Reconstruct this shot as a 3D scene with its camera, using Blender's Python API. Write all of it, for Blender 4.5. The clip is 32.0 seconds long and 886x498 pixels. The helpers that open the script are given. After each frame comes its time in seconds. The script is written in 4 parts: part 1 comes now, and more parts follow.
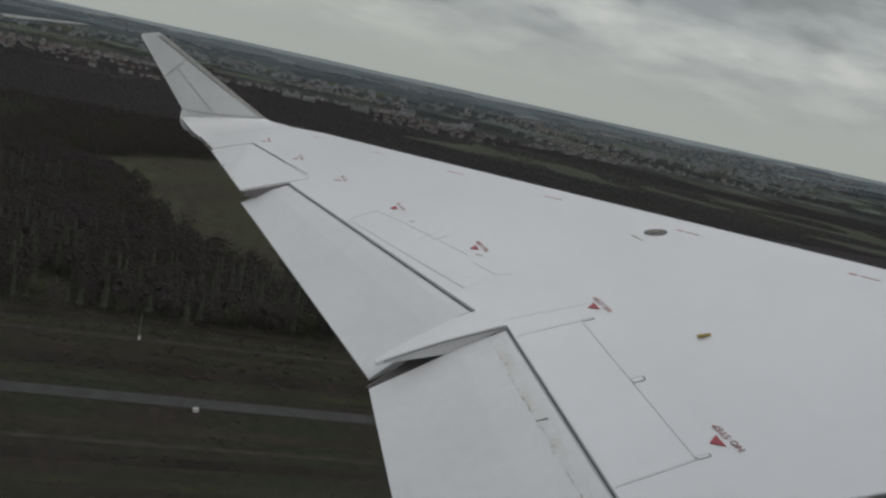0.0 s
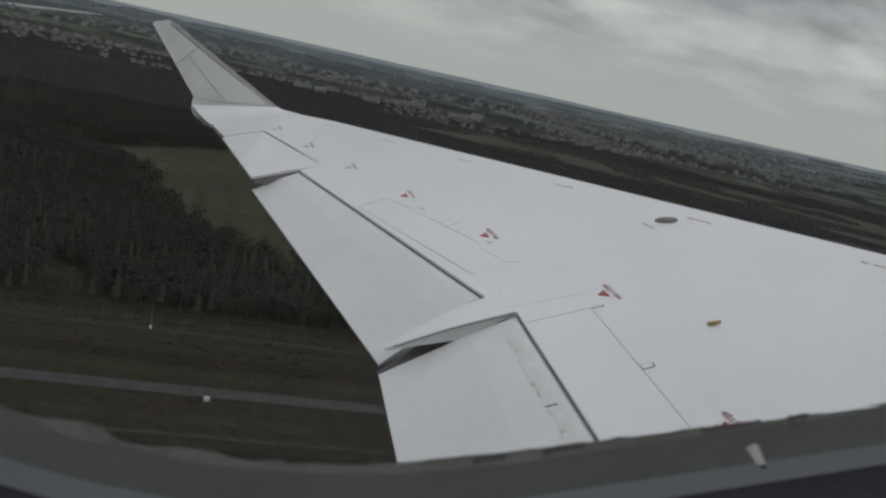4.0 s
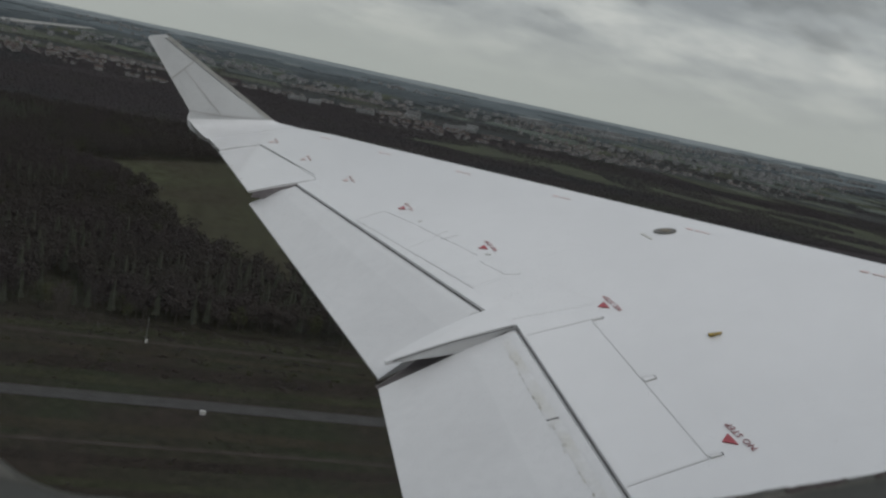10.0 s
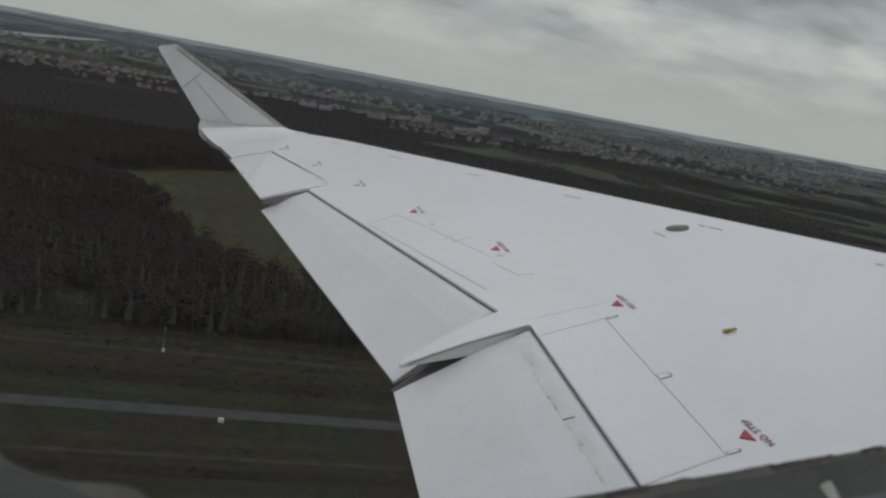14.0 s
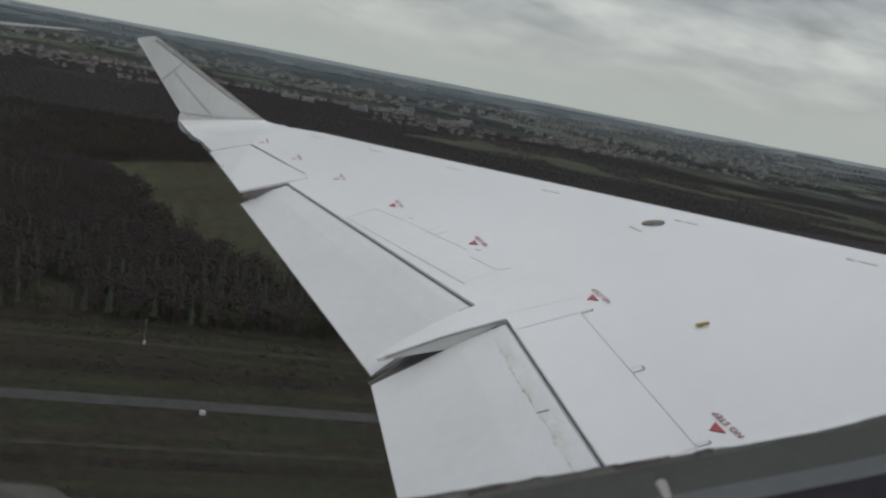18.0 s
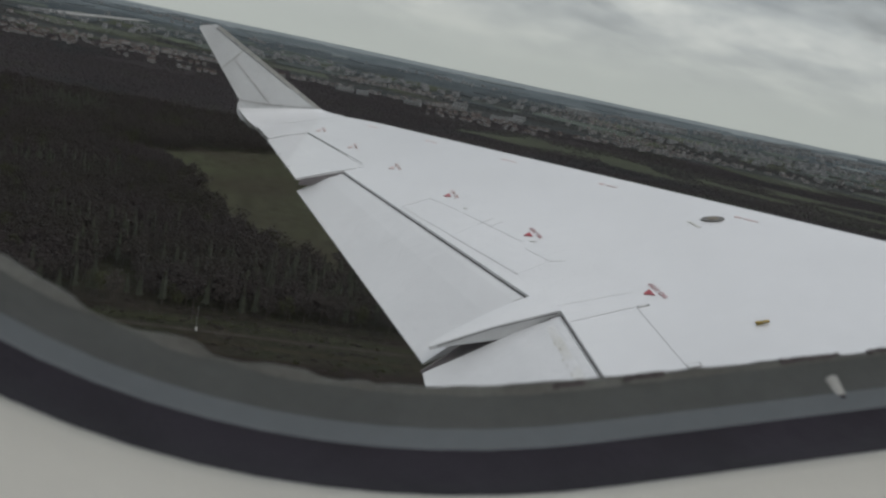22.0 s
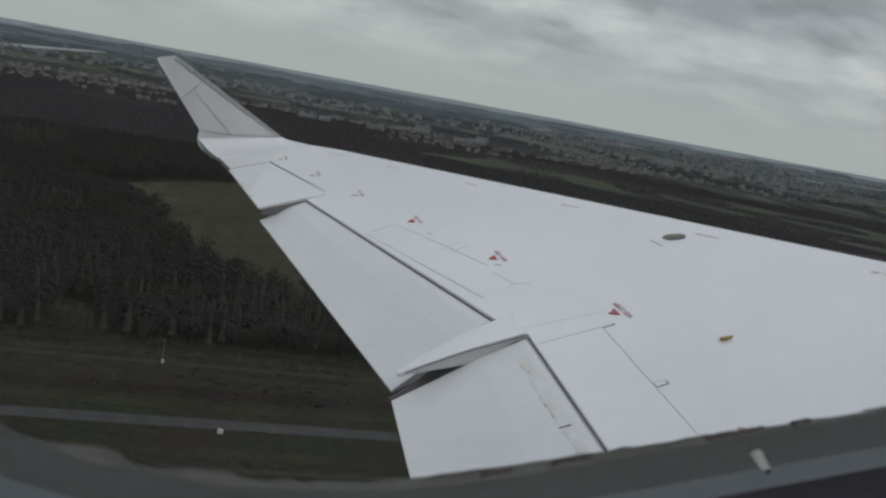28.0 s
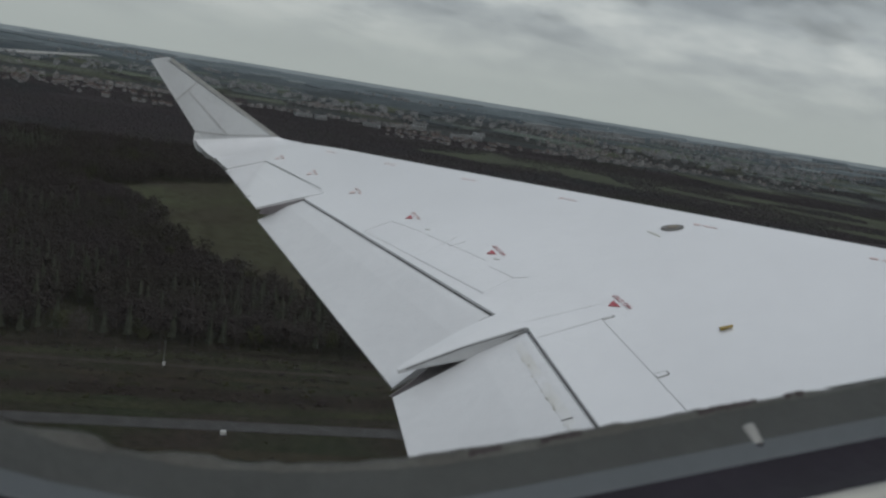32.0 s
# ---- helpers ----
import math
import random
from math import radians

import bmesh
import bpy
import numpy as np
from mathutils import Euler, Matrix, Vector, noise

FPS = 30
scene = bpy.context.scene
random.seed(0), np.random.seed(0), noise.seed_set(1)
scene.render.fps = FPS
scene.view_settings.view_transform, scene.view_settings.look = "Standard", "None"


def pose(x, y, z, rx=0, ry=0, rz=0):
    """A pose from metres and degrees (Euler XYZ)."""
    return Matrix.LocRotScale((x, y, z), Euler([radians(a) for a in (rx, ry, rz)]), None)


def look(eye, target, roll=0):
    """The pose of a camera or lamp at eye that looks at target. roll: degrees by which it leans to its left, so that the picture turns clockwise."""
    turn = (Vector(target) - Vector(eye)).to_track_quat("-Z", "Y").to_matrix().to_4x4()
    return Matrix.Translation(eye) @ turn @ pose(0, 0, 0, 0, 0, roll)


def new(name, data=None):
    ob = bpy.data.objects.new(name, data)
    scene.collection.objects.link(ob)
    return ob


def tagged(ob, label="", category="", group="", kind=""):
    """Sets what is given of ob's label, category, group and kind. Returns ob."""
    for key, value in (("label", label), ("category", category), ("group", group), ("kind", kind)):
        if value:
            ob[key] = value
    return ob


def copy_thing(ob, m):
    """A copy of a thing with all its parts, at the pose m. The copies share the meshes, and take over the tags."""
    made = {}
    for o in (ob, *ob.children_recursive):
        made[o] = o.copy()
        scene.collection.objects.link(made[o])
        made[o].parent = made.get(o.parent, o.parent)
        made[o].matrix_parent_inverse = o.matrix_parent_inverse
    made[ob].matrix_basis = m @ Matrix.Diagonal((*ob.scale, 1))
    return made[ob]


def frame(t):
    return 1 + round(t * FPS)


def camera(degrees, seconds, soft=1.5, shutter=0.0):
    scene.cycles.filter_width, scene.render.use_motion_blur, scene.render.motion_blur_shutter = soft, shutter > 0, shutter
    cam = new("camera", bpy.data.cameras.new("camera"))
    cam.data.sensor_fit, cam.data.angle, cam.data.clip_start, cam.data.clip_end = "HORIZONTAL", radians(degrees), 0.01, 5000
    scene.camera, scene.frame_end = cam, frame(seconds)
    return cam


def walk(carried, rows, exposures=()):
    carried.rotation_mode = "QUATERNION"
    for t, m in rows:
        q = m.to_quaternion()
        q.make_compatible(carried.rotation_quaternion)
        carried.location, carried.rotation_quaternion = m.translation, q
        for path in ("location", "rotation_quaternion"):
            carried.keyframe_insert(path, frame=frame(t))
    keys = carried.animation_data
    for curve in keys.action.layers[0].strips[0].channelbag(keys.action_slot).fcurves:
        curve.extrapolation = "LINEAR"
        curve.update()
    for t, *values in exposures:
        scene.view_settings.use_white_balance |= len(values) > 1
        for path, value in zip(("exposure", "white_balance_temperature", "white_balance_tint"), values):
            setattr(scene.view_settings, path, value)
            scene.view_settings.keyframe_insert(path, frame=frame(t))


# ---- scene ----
# ---- the aeroplane's attitude: its own axes are x forward, y out along the wing, z up ----
HEIGHT = 110.0
CLIMB = Vector((0.3266, 0.0531, 0.9437)).rotation_difference(Vector((0, 0, 1))).to_matrix().to_4x4()
AIR = Matrix.Translation((0, 0, HEIGHT)) @ CLIMB

# ---- camera ----
cam = camera(52.0, 32.0, soft=2.5)
# the lens is focused on the wing: the window frame, a hand away, is slightly soft
cam.data.dof.use_dof, cam.data.dof.focus_distance, cam.data.dof.aperture_fstop = True, 7.0, 34.0
PATH = [
    (0, 0.0149, 1.0432, 1.8768, 71.404, 5.371, -15.544), (0.5, 0.0124, 1.0461, 1.8776, 71.128, 5.646, -15.837),
    (1, 0.0173, 1.0378, 1.8794, 70.913, 5.346, -15.102), (1.5, 0.0159, 1.0327, 1.8770, 71.455, 5.075, -14.933),
    (2, 0.0176, 1.0325, 1.8768, 70.776, 5.439, -15.047), (2.5, 0.0188, 1.0260, 1.8705, 70.458, 5.631, -14.873),
    (4.5, 0.0088, 1.0425, 1.8594, 71.406, 5.369, -14.894), (5, 0.0033, 1.0555, 1.8651, 72.222, 5.588, -14.939),
    (5.5, 0.0031, 1.0545, 1.8628, 72.363, 5.721, -14.945), (6, 0.0010, 1.0526, 1.8626, 72.206, 5.749, -15.390),
    (6.5, 0.0007, 1.0557, 1.8498, 70.936, 5.235, -16.370), (7, 0.0046, 1.0552, 1.8552, 71.334, 5.531, -16.320),
    (7.5, 0.0034, 1.0552, 1.8550, 71.298, 5.582, -16.080), (8, 0.0033, 1.0535, 1.8550, 71.212, 5.479, -15.852),
    (8.5, 0.0025, 1.0511, 1.8548, 71.148, 5.631, -15.832), (9, -0.0000, 1.0500, 1.8583, 70.945, 5.528, -15.549),
    (9.5, 0.0000, 1.0521, 1.8581, 71.248, 5.725, -15.506), (10, 0.0023, 1.0524, 1.8643, 71.550, 5.706, -15.247),
    (10.5, 0.0027, 1.0498, 1.8650, 71.686, 5.813, -15.432), (11, 0.0008, 1.0486, 1.8638, 71.619, 5.671, -15.573),
    (11.5, 0.0004, 1.0519, 1.8586, 71.255, 5.832, -15.475), (12, 0.0012, 1.0519, 1.8616, 71.572, 5.850, -15.199),
    (12.5, 0.0011, 1.0519, 1.8620, 71.472, 6.061, -15.181), (13, 0.0002, 1.0471, 1.8627, 71.682, 6.070, -14.624),
    (13.5, 0.0018, 1.0478, 1.8623, 71.660, 6.360, -14.791), (15.5, 0.0315, 1.0220, 1.8667, 72.649, 10.093, -14.799),
    (16, 0.0232, 1.0053, 1.8907, 72.214, 6.624, -17.332), (16.5, 0.0314, 1.0083, 1.8740, 70.125, 5.731, -17.327),
    (17, 0.0154, 1.0000, 1.8821, 70.782, 5.657, -15.895), (17.5, 0.0204, 1.0088, 1.8840, 71.368, 6.425, -15.811),
    (18, 0.0267, 1.0139, 1.8768, 71.178, 6.759, -15.846), (18.5, 0.0265, 1.0141, 1.8694, 71.064, 6.422, -16.073),
    (19, 0.0110, 1.0224, 1.8624, 70.512, 4.859, -15.256), (19.5, 0.0072, 1.0214, 1.8601, 70.303, 5.235, -15.620),
    (20, 0.0025, 1.0264, 1.8598, 69.733, 3.930, -15.571), (20.5, 0.0010, 1.0272, 1.8588, 69.852, 4.167, -15.638),
    (21, 0.0001, 1.0277, 1.8577, 70.068, 4.475, -15.531), (21.5, 0.0062, 1.0354, 1.8423, 70.188, 5.509, -15.460),
    (22, 0.0001, 1.0260, 1.8454, 71.306, 6.257, -12.346), (22.5, -0.0079, 1.0296, 1.8433, 71.279, 5.384, -11.569),
    (23, -0.0052, 1.0238, 1.8487, 71.902, 5.927, -12.235), (23.5, 0.0082, 1.0203, 1.8509, 72.264, 7.304, -12.649),
    (24, 0.0078, 1.0249, 1.8624, 71.731, 5.772, -13.460), (24.5, 0.0064, 1.0324, 1.8684, 72.356, 6.471, -14.269),
    (25, 0.0096, 1.0537, 1.8606, 71.915, 6.210, -14.424), (25.5, 0.0086, 1.0585, 1.8553, 71.733, 6.172, -15.402),
    (27.5, 0.0175, 1.0323, 1.8547, 72.594, 7.721, -15.005), (28, 0.0127, 1.0271, 1.8594, 72.419, 7.356, -14.923),
    (28.5, 0.0139, 1.0212, 1.8600, 72.361, 7.742, -15.344), (29, 0.0153, 1.0238, 1.8571, 72.176, 7.772, -15.246),
    (29.5, 0.0143, 1.0284, 1.8560, 72.170, 7.408, -15.058), (30, 0.0144, 1.0276, 1.8557, 72.355, 7.833, -15.137),
    (30.5, 0.0150, 1.0305, 1.8531, 72.425, 7.808, -15.178), (31, 0.0114, 1.0282, 1.8566, 72.456, 7.726, -15.051),
    (31.5, 0.0134, 1.0268, 1.8561, 72.305, 7.902, -15.184), (32, 0.0158, 1.0281, 1.8535, 72.142, 8.467, -15.355)]
walk(cam, [(t, AIR @ pose(*row)) for t, *row in PATH],
     [(0, 0.14, 6500, 10), (2.5, 0.14, 6500, 10), (4.5, 0.14, 6450, 10), (13.5, 0.13, 6450, 10), (15.5, 0.32, 6450, 10), (25.5, 0.32, 6450, 10), (27.5, 0.20, 6300, 10), (28.5, 0.20, 6200, 9), (30, 0.16, 6120, 9), (31, 0.16, 6120, 9), (32, 0.17, 6250, 9)])

# ---- sky and light ----
SUN_UP, SUN_TURN = 52.0, 150.0
world = bpy.data.worlds.new("overcast")
scene.world = world
world.use_nodes = True


def build_sky():
    tree = world.node_tree
    tree.nodes.clear()
    link = tree.links.new
    out = tree.nodes.new("ShaderNodeOutputWorld")
    back = tree.nodes.new("ShaderNodeBackground")
    back.inputs["Strength"].default_value = 0.1
    sky = tree.nodes.new("ShaderNodeTexSky")
    sky.sky_type = "NISHITA"
    sky.sun_disc = False
    sky.sun_elevation, sky.sun_rotation = radians(SUN_UP), radians(SUN_TURN)
    sky.air_density, sky.dust_density = 1.5, 4.0
    where = tree.nodes.new("ShaderNodeTexCoord")
    split = tree.nodes.new("ShaderNodeSeparateXYZ")
    link(where.outputs["Generated"], split.inputs[0])
    # the layer of cloud lies flat overhead: its pattern shrinks towards the horizon
    lift = tree.nodes.new("ShaderNodeMath")
    lift.operation = "MAXIMUM"
    lift.inputs[1].default_value = 0.0
    link(split.outputs["Z"], lift.inputs[0])
    more = tree.nodes.new("ShaderNodeMath")
    more.operation = "ADD"
    more.inputs[1].default_value = 0.24
    link(lift.outputs[0], more.inputs[0])
    flat = tree.nodes.new("ShaderNodeVectorMath")
    flat.operation = "DIVIDE"
    join = tree.nodes.new("ShaderNodeCombineXYZ")
    for k in range(3):
        link(more.outputs[0], join.inputs[k])
    link(where.outputs["Generated"], flat.inputs[0])
    link(join.outputs[0], flat.inputs[1])
    place = tree.nodes.new("ShaderNodeMapping")
    place.inputs["Location"].default_value = (5.6, 2.3, 0.0)
    place.inputs["Scale"].default_value = (1.5, 1.9, 0.7)
    link(flat.outputs[0], place.inputs["Vector"])
    big = tree.nodes.new("ShaderNodeTexNoise")
    big.inputs["Scale"].default_value = 1.1
    big.inputs["Detail"].default_value = 10.0
    big.inputs["Roughness"].default_value = 0.6
    big.inputs["Distortion"].default_value = 0.12
    link(place.outputs[0], big.inputs["Vector"])
    shade = tree.nodes.new("ShaderNodeValToRGB")
    ramp = shade.color_ramp
    ramp.elements[0].position, ramp.elements[0].color = 0.36, (2.4, 2.58, 2.66, 1)
    ramp.elements[1].position, ramp.elements[1].color = 0.64, (4.6, 4.75, 4.55, 1)
    mid = ramp.elements.new(0.5)
    mid.color = (3.3, 3.5, 3.5, 1)
    link(big.outputs["Fac"], shade.inputs["Fac"])
    # greenish grey and brighter close to the horizon, thick white overhead
    low = tree.nodes.new("ShaderNodeMapRange")
    low.interpolation_type = "SMOOTHSTEP"
    low.inputs["From Min"].default_value, low.inputs["From Max"].default_value = 0.0, 0.10
    link(split.outputs["Z"], low.inputs["Value"])
    rim = tree.nodes.new("ShaderNodeMix")
    rim.data_type = "RGBA"
    rim.inputs[6].default_value = (3.6, 3.84, 3.62, 1)
    link(low.outputs["Result"], rim.inputs[0])
    # a darker deck with a ragged lower edge hangs above the pale strip
    rag = tree.nodes.new("ShaderNodeTexNoise")
    rag.inputs["Scale"].default_value, rag.inputs["Detail"].default_value, rag.inputs["Roughness"].default_value = 2.6, 6.0, 0.55
    link(place.outputs[0], rag.inputs["Vector"])
    sway = tree.nodes.new("ShaderNodeMath")
    sway.operation = "MULTIPLY_ADD"
    sway.inputs[1].default_value = 0.32
    link(rag.outputs["Fac"], sway.inputs[0])
    link(split.outputs["Z"], sway.inputs[2])
    deck = tree.nodes.new("ShaderNodeMapRange")
    deck.interpolation_type = "SMOOTHSTEP"
    deck.inputs["From Min"].default_value, deck.inputs["From Max"].default_value = 0.27, 0.34
    deck.inputs["To Min"].default_value, deck.inputs["To Max"].default_value = 1.06, 0.80
    link(sway.outputs[0], deck.inputs["Value"])
    under = tree.nodes.new("ShaderNodeVectorMath")
    under.operation = "SCALE"
    link(shade.outputs["Color"], under.inputs[0])
    link(deck.outputs["Result"], under.inputs["Scale"])
    link(under.outputs[0], rim.inputs[7])
    high = tree.nodes.new("ShaderNodeMapRange")
    high.inputs["From Min"].default_value, high.inputs["From Max"].default_value = 0.35, 0.95
    link(split.outputs["Z"], high.inputs["Value"])
    top = tree.nodes.new("ShaderNodeMix")
    top.data_type = "RGBA"
    top.inputs[7].default_value = (6.4, 6.7, 7.1, 1)
    link(high.outputs["Result"], top.inputs[0])
    link(rim.outputs[2], top.inputs[6])
    both = tree.nodes.new("ShaderNodeMix")
    both.data_type = "RGBA"
    both.inputs[0].default_value = 0.93
    link(sky.outputs["Color"], both.inputs[6])
    link(top.outputs[2], both.inputs[7])
    link(both.outputs[2], back.inputs["Color"])
    link(back.outputs[0], out.inputs["Surface"])


build_sky()
sun = new("sun", bpy.data.lights.new("sun", "SUN"))
sun.data.energy, sun.data.angle, sun.data.color = 0.5, radians(25), (1.0, 0.97, 0.93)
sun_way = Vector((math.sin(radians(SUN_TURN)) * math.cos(radians(SUN_UP)), math.cos(radians(SUN_TURN)) * math.cos(radians(SUN_UP)), math.sin(radians(SUN_UP))))
sun.matrix_world = look(sun_way * 300, (0, 0, 0))


# ---- materials ----
def material(name, colour, rough=0.6, metal=0.0, vary=0.0, scale=8.0, other=None, bump=0.0, bump_scale=40.0, island=0.0, coat=0.0, fine=0.0, gloss=0.5):
    """Two scales of variation in colour, fine relief in the surface, and, with island, a tint for each loose piece."""
    m = bpy.data.materials.new(name)
    m.use_nodes = True
    tree = m.node_tree
    link = tree.links.new
    b = tree.nodes["Principled BSDF"]
    b.inputs["Roughness"].default_value, b.inputs["Metallic"].default_value = rough, metal
    b.inputs["Coat Weight"].default_value = coat
    b.inputs["Specular IOR Level"].default_value = gloss
    b.inputs["Coat Roughness"].default_value = 0.07
    where = tree.nodes.new("ShaderNodeTexCoord")
    second = other or tuple(c * (1 - vary) for c in colour)
    large = tree.nodes.new("ShaderNodeTexNoise")
    large.inputs["Scale"].default_value, large.inputs["Detail"].default_value = scale, 5.0
    link(where.outputs["Object"], large.inputs["Vector"])
    stretch = tree.nodes.new("ShaderNodeMapRange")
    stretch.inputs["From Min"].default_value, stretch.inputs["From Max"].default_value = 0.35, 0.65
    link(large.outputs["Fac"], stretch.inputs["Value"])
    mix = tree.nodes.new("ShaderNodeMix")
    mix.data_type = "RGBA"
    mix.inputs[6].default_value, mix.inputs[7].default_value = (*colour, 1), (*second, 1)
    link(stretch.outputs["Result"], mix.inputs[0])
    last = mix.outputs[2]
    if fine:
        small = tree.nodes.new("ShaderNodeTexNoise")
        small.inputs["Scale"].default_value, small.inputs["Detail"].default_value = scale * 9, 4.0
        link(where.outputs["Object"], small.inputs["Vector"])
        level = tree.nodes.new("ShaderNodeMapRange")
        level.inputs["From Min"].default_value, level.inputs["From Max"].default_value = 0.3, 0.7
        level.inputs["To Min"].default_value, level.inputs["To Max"].default_value = 1 - fine, 1 + fine
        link(small.outputs["Fac"], level.inputs["Value"])
        grain = tree.nodes.new("ShaderNodeVectorMath")
        grain.operation = "SCALE"
        link(last, grain.inputs[0])
        link(level.outputs["Result"], grain.inputs["Scale"])
        last = grain.outputs[0]
    if island:
        geo = tree.nodes.new("ShaderNodeNewGeometry")
        level = tree.nodes.new("ShaderNodeMapRange")
        level.inputs["To Min"].default_value, level.inputs["To Max"].default_value = 1 - island, 1 + island
        link(geo.outputs["Random Per Island"], level.inputs["Value"])
        tint = tree.nodes.new("ShaderNodeVectorMath")
        tint.operation = "SCALE"
        link(last, tint.inputs[0])
        link(level.outputs["Result"], tint.inputs["Scale"])
        last = tint.outputs[0]
    link(last, b.inputs["Base Color"])
    if bump:
        relief = tree.nodes.new("ShaderNodeTexNoise")
        relief.inputs["Scale"].default_value, relief.inputs["Detail"].default_value = bump_scale, 4.0
        link(where.outputs["Object"], relief.inputs["Vector"])
        push = tree.nodes.new("ShaderNodeBump")
        push.inputs["Strength"].default_value, push.inputs["Distance"].default_value = bump, 0.02
        link(relief.outputs["Fac"], push.inputs["Height"])
        link(push.outputs["Normal"], b.inputs["Normal"])
    return m


WHITE = material("white_paint", (0.738, 0.738, 0.738), 0.4, vary=0.05, scale=1.3, bump=0.012, bump_scale=1.6, coat=0.9, fine=0.02)
WHITE_FLAP = material("white_flap_paint", (0.70, 0.70, 0.70), 0.4, vary=0.06, scale=2.2, bump=0.01, bump_scale=2.0, coat=0.6, fine=0.03)
# white greyed down: shade painted on the upturned tip and the fairing side
SHADE_GREY = material("white_greyed_for_shade", (0.61, 0.62, 0.62), 0.42, vary=0.1, scale=3.0, bump=0.02, bump_scale=3, fine=0.03)
METAL = material("bare_metal", (0.55, 0.54, 0.5), 0.4, 0.7, vary=0.25, scale=20)
SEAM = material("seam_sealant", (0.56, 0.555, 0.54), 0.7, vary=0.4, scale=15)
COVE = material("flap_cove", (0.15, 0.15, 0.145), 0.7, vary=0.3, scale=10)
DIRTY = material("grimy_strip", (0.70, 0.70, 0.70), 0.5, scale=7, other=(0.615, 0.605, 0.565), fine=0.06)
FAINT = material("faint_joint", (0.62, 0.62, 0.61), 0.6, vary=0.25, scale=9)
GRIME = material("thin_grime", (0.58, 0.57, 0.52), 0.6, vary=0.2, scale=25)
STAIN = material("grease_stain", (0.52, 0.50, 0.44), 0.7, vary=0.4, scale=30)
DARK_RED = material("dark_red_lettering", (0.29, 0.085, 0.09), 0.5, vary=0.2, scale=60)
RED = material("red_marking", (0.40, 0.06, 0.075), 0.5, vary=0.15, scale=60)
MID_RED = material("mid_red_lettering", (0.44, 0.20, 0.205), 0.5, vary=0.2, scale=60)
PALE_RED = material("pale_red_marking", (0.62, 0.47, 0.45), 0.55, vary=0.2, scale=60)
YELLOW = material("yellow_bracket_paint", (0.42, 0.29, 0.05), 0.5, vary=0.3, scale=40)
CAP = material("fuel_cap_metal", (0.15, 0.145, 0.13), 0.65, 0.0, vary=0.3, scale=40)
# dark tone stands in for shade inside the gaps
GAP_SHADE = material("painted_gap_shade", (0.20, 0.182, 0.185), 0.7, vary=0.3, scale=10)
FINE_GAP = material("narrow_gap", (0.54, 0.54, 0.535), 0.7, vary=0.3, scale=15)
CAP_LOCK = material("worn_brown_metal", (0.22, 0.19, 0.14), 0.6, vary=0.4, scale=50)
CREAM = material("cream_plastic", (0.64, 0.63, 0.58), 0.5, vary=0.04, scale=6, bump=0.02, bump_scale=300, fine=0.01)
CHIP = material("dark_broken_sealant", (0.085, 0.073, 0.072), 0.8, scale=160, other=(0.045, 0.035, 0.038))
SEAL = material("old_sealant", (0.135, 0.137, 0.126), 0.75, scale=60, other=(0.100, 0.098, 0.089), bump=0.2, bump_scale=200, fine=0.1)
GASKET = material("grey_gasket", (0.094, 0.098, 0.093), 0.6, vary=0.15, scale=30, bump=0.1, bump_scale=250, fine=0.06)
RIM = material("light_grey_rim", (0.150, 0.166, 0.176), 0.5, vary=0.1, scale=30, fine=0.04)
RUBBER = material("dark_rubber", (0.026, 0.021, 0.032), 0.6, vary=0.3, scale=50, bump=0.1, bump_scale=200)
DARK_CABIN = material("cabin_lining", (0.45, 0.45, 0.43), 0.8, vary=0.08, scale=3, fine=0.03)
CARPET = material("cabin_carpet", (0.06, 0.065, 0.09), 0.95, vary=0.3, scale=30, fine=0.2)
SOIL = material("heath_and_grass", (0.032, 0.033, 0.022), 0.95, scale=0.02, other=(0.031, 0.027, 0.022), fine=0.25, bump=0.6, bump_scale=0.6, gloss=0.0)
GRASS = material("rough_grass", (0.028, 0.031, 0.020), 0.95, scale=0.03, other=(0.032, 0.027, 0.022), fine=0.25, bump=0.5, bump_scale=0.8, gloss=0.0)
MEADOW = material("green_meadow", (0.053, 0.056, 0.035), 0.95, scale=0.012, other=(0.046, 0.043, 0.031), fine=0.3, gloss=0.0)
ASPHALT = material("weathered_asphalt", (0.058, 0.057, 0.055), 0.9, vary=0.25, scale=0.2, fine=0.1, gloss=0.1)
DIRT = material("dirt_track", (0.054, 0.048, 0.040), 0.95, vary=0.35, scale=0.15, fine=0.2, gloss=0.0)
SAND = material("pale_gravel", (0.30, 0.30, 0.28), 0.9, vary=0.3, scale=0.05, fine=0.2)
TWIG = material("bare_twigs", (0.052, 0.044, 0.043), 0.95, scale=0.012, other=(0.046, 0.042, 0.035), island=0.08, gloss=0.0)
FRESH = material("fresh_leaves", (0.046, 0.049, 0.024), 0.9, scale=0.02, other=(0.041, 0.043, 0.024), island=0.12, gloss=0.05)
PINE = material("dark_needles", (0.042, 0.047, 0.033), 0.9, scale=0.02, other=(0.046, 0.046, 0.037), island=0.2, gloss=0.05)
# near tree colours, greyed for distance and darkened for the flat crowns' missing shade
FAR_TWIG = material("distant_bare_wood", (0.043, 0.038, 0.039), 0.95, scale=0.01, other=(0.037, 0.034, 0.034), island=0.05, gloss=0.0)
FAR_FRESH = material("distant_green_wood", (0.041, 0.042, 0.035), 0.95, scale=0.01, other=(0.038, 0.039, 0.034), island=0.05, gloss=0.0)
FAR_PINE = material("distant_conifers", (0.033, 0.036, 0.035), 0.95, scale=0.01, other=(0.034, 0.035, 0.036), island=0.05, gloss=0.0)
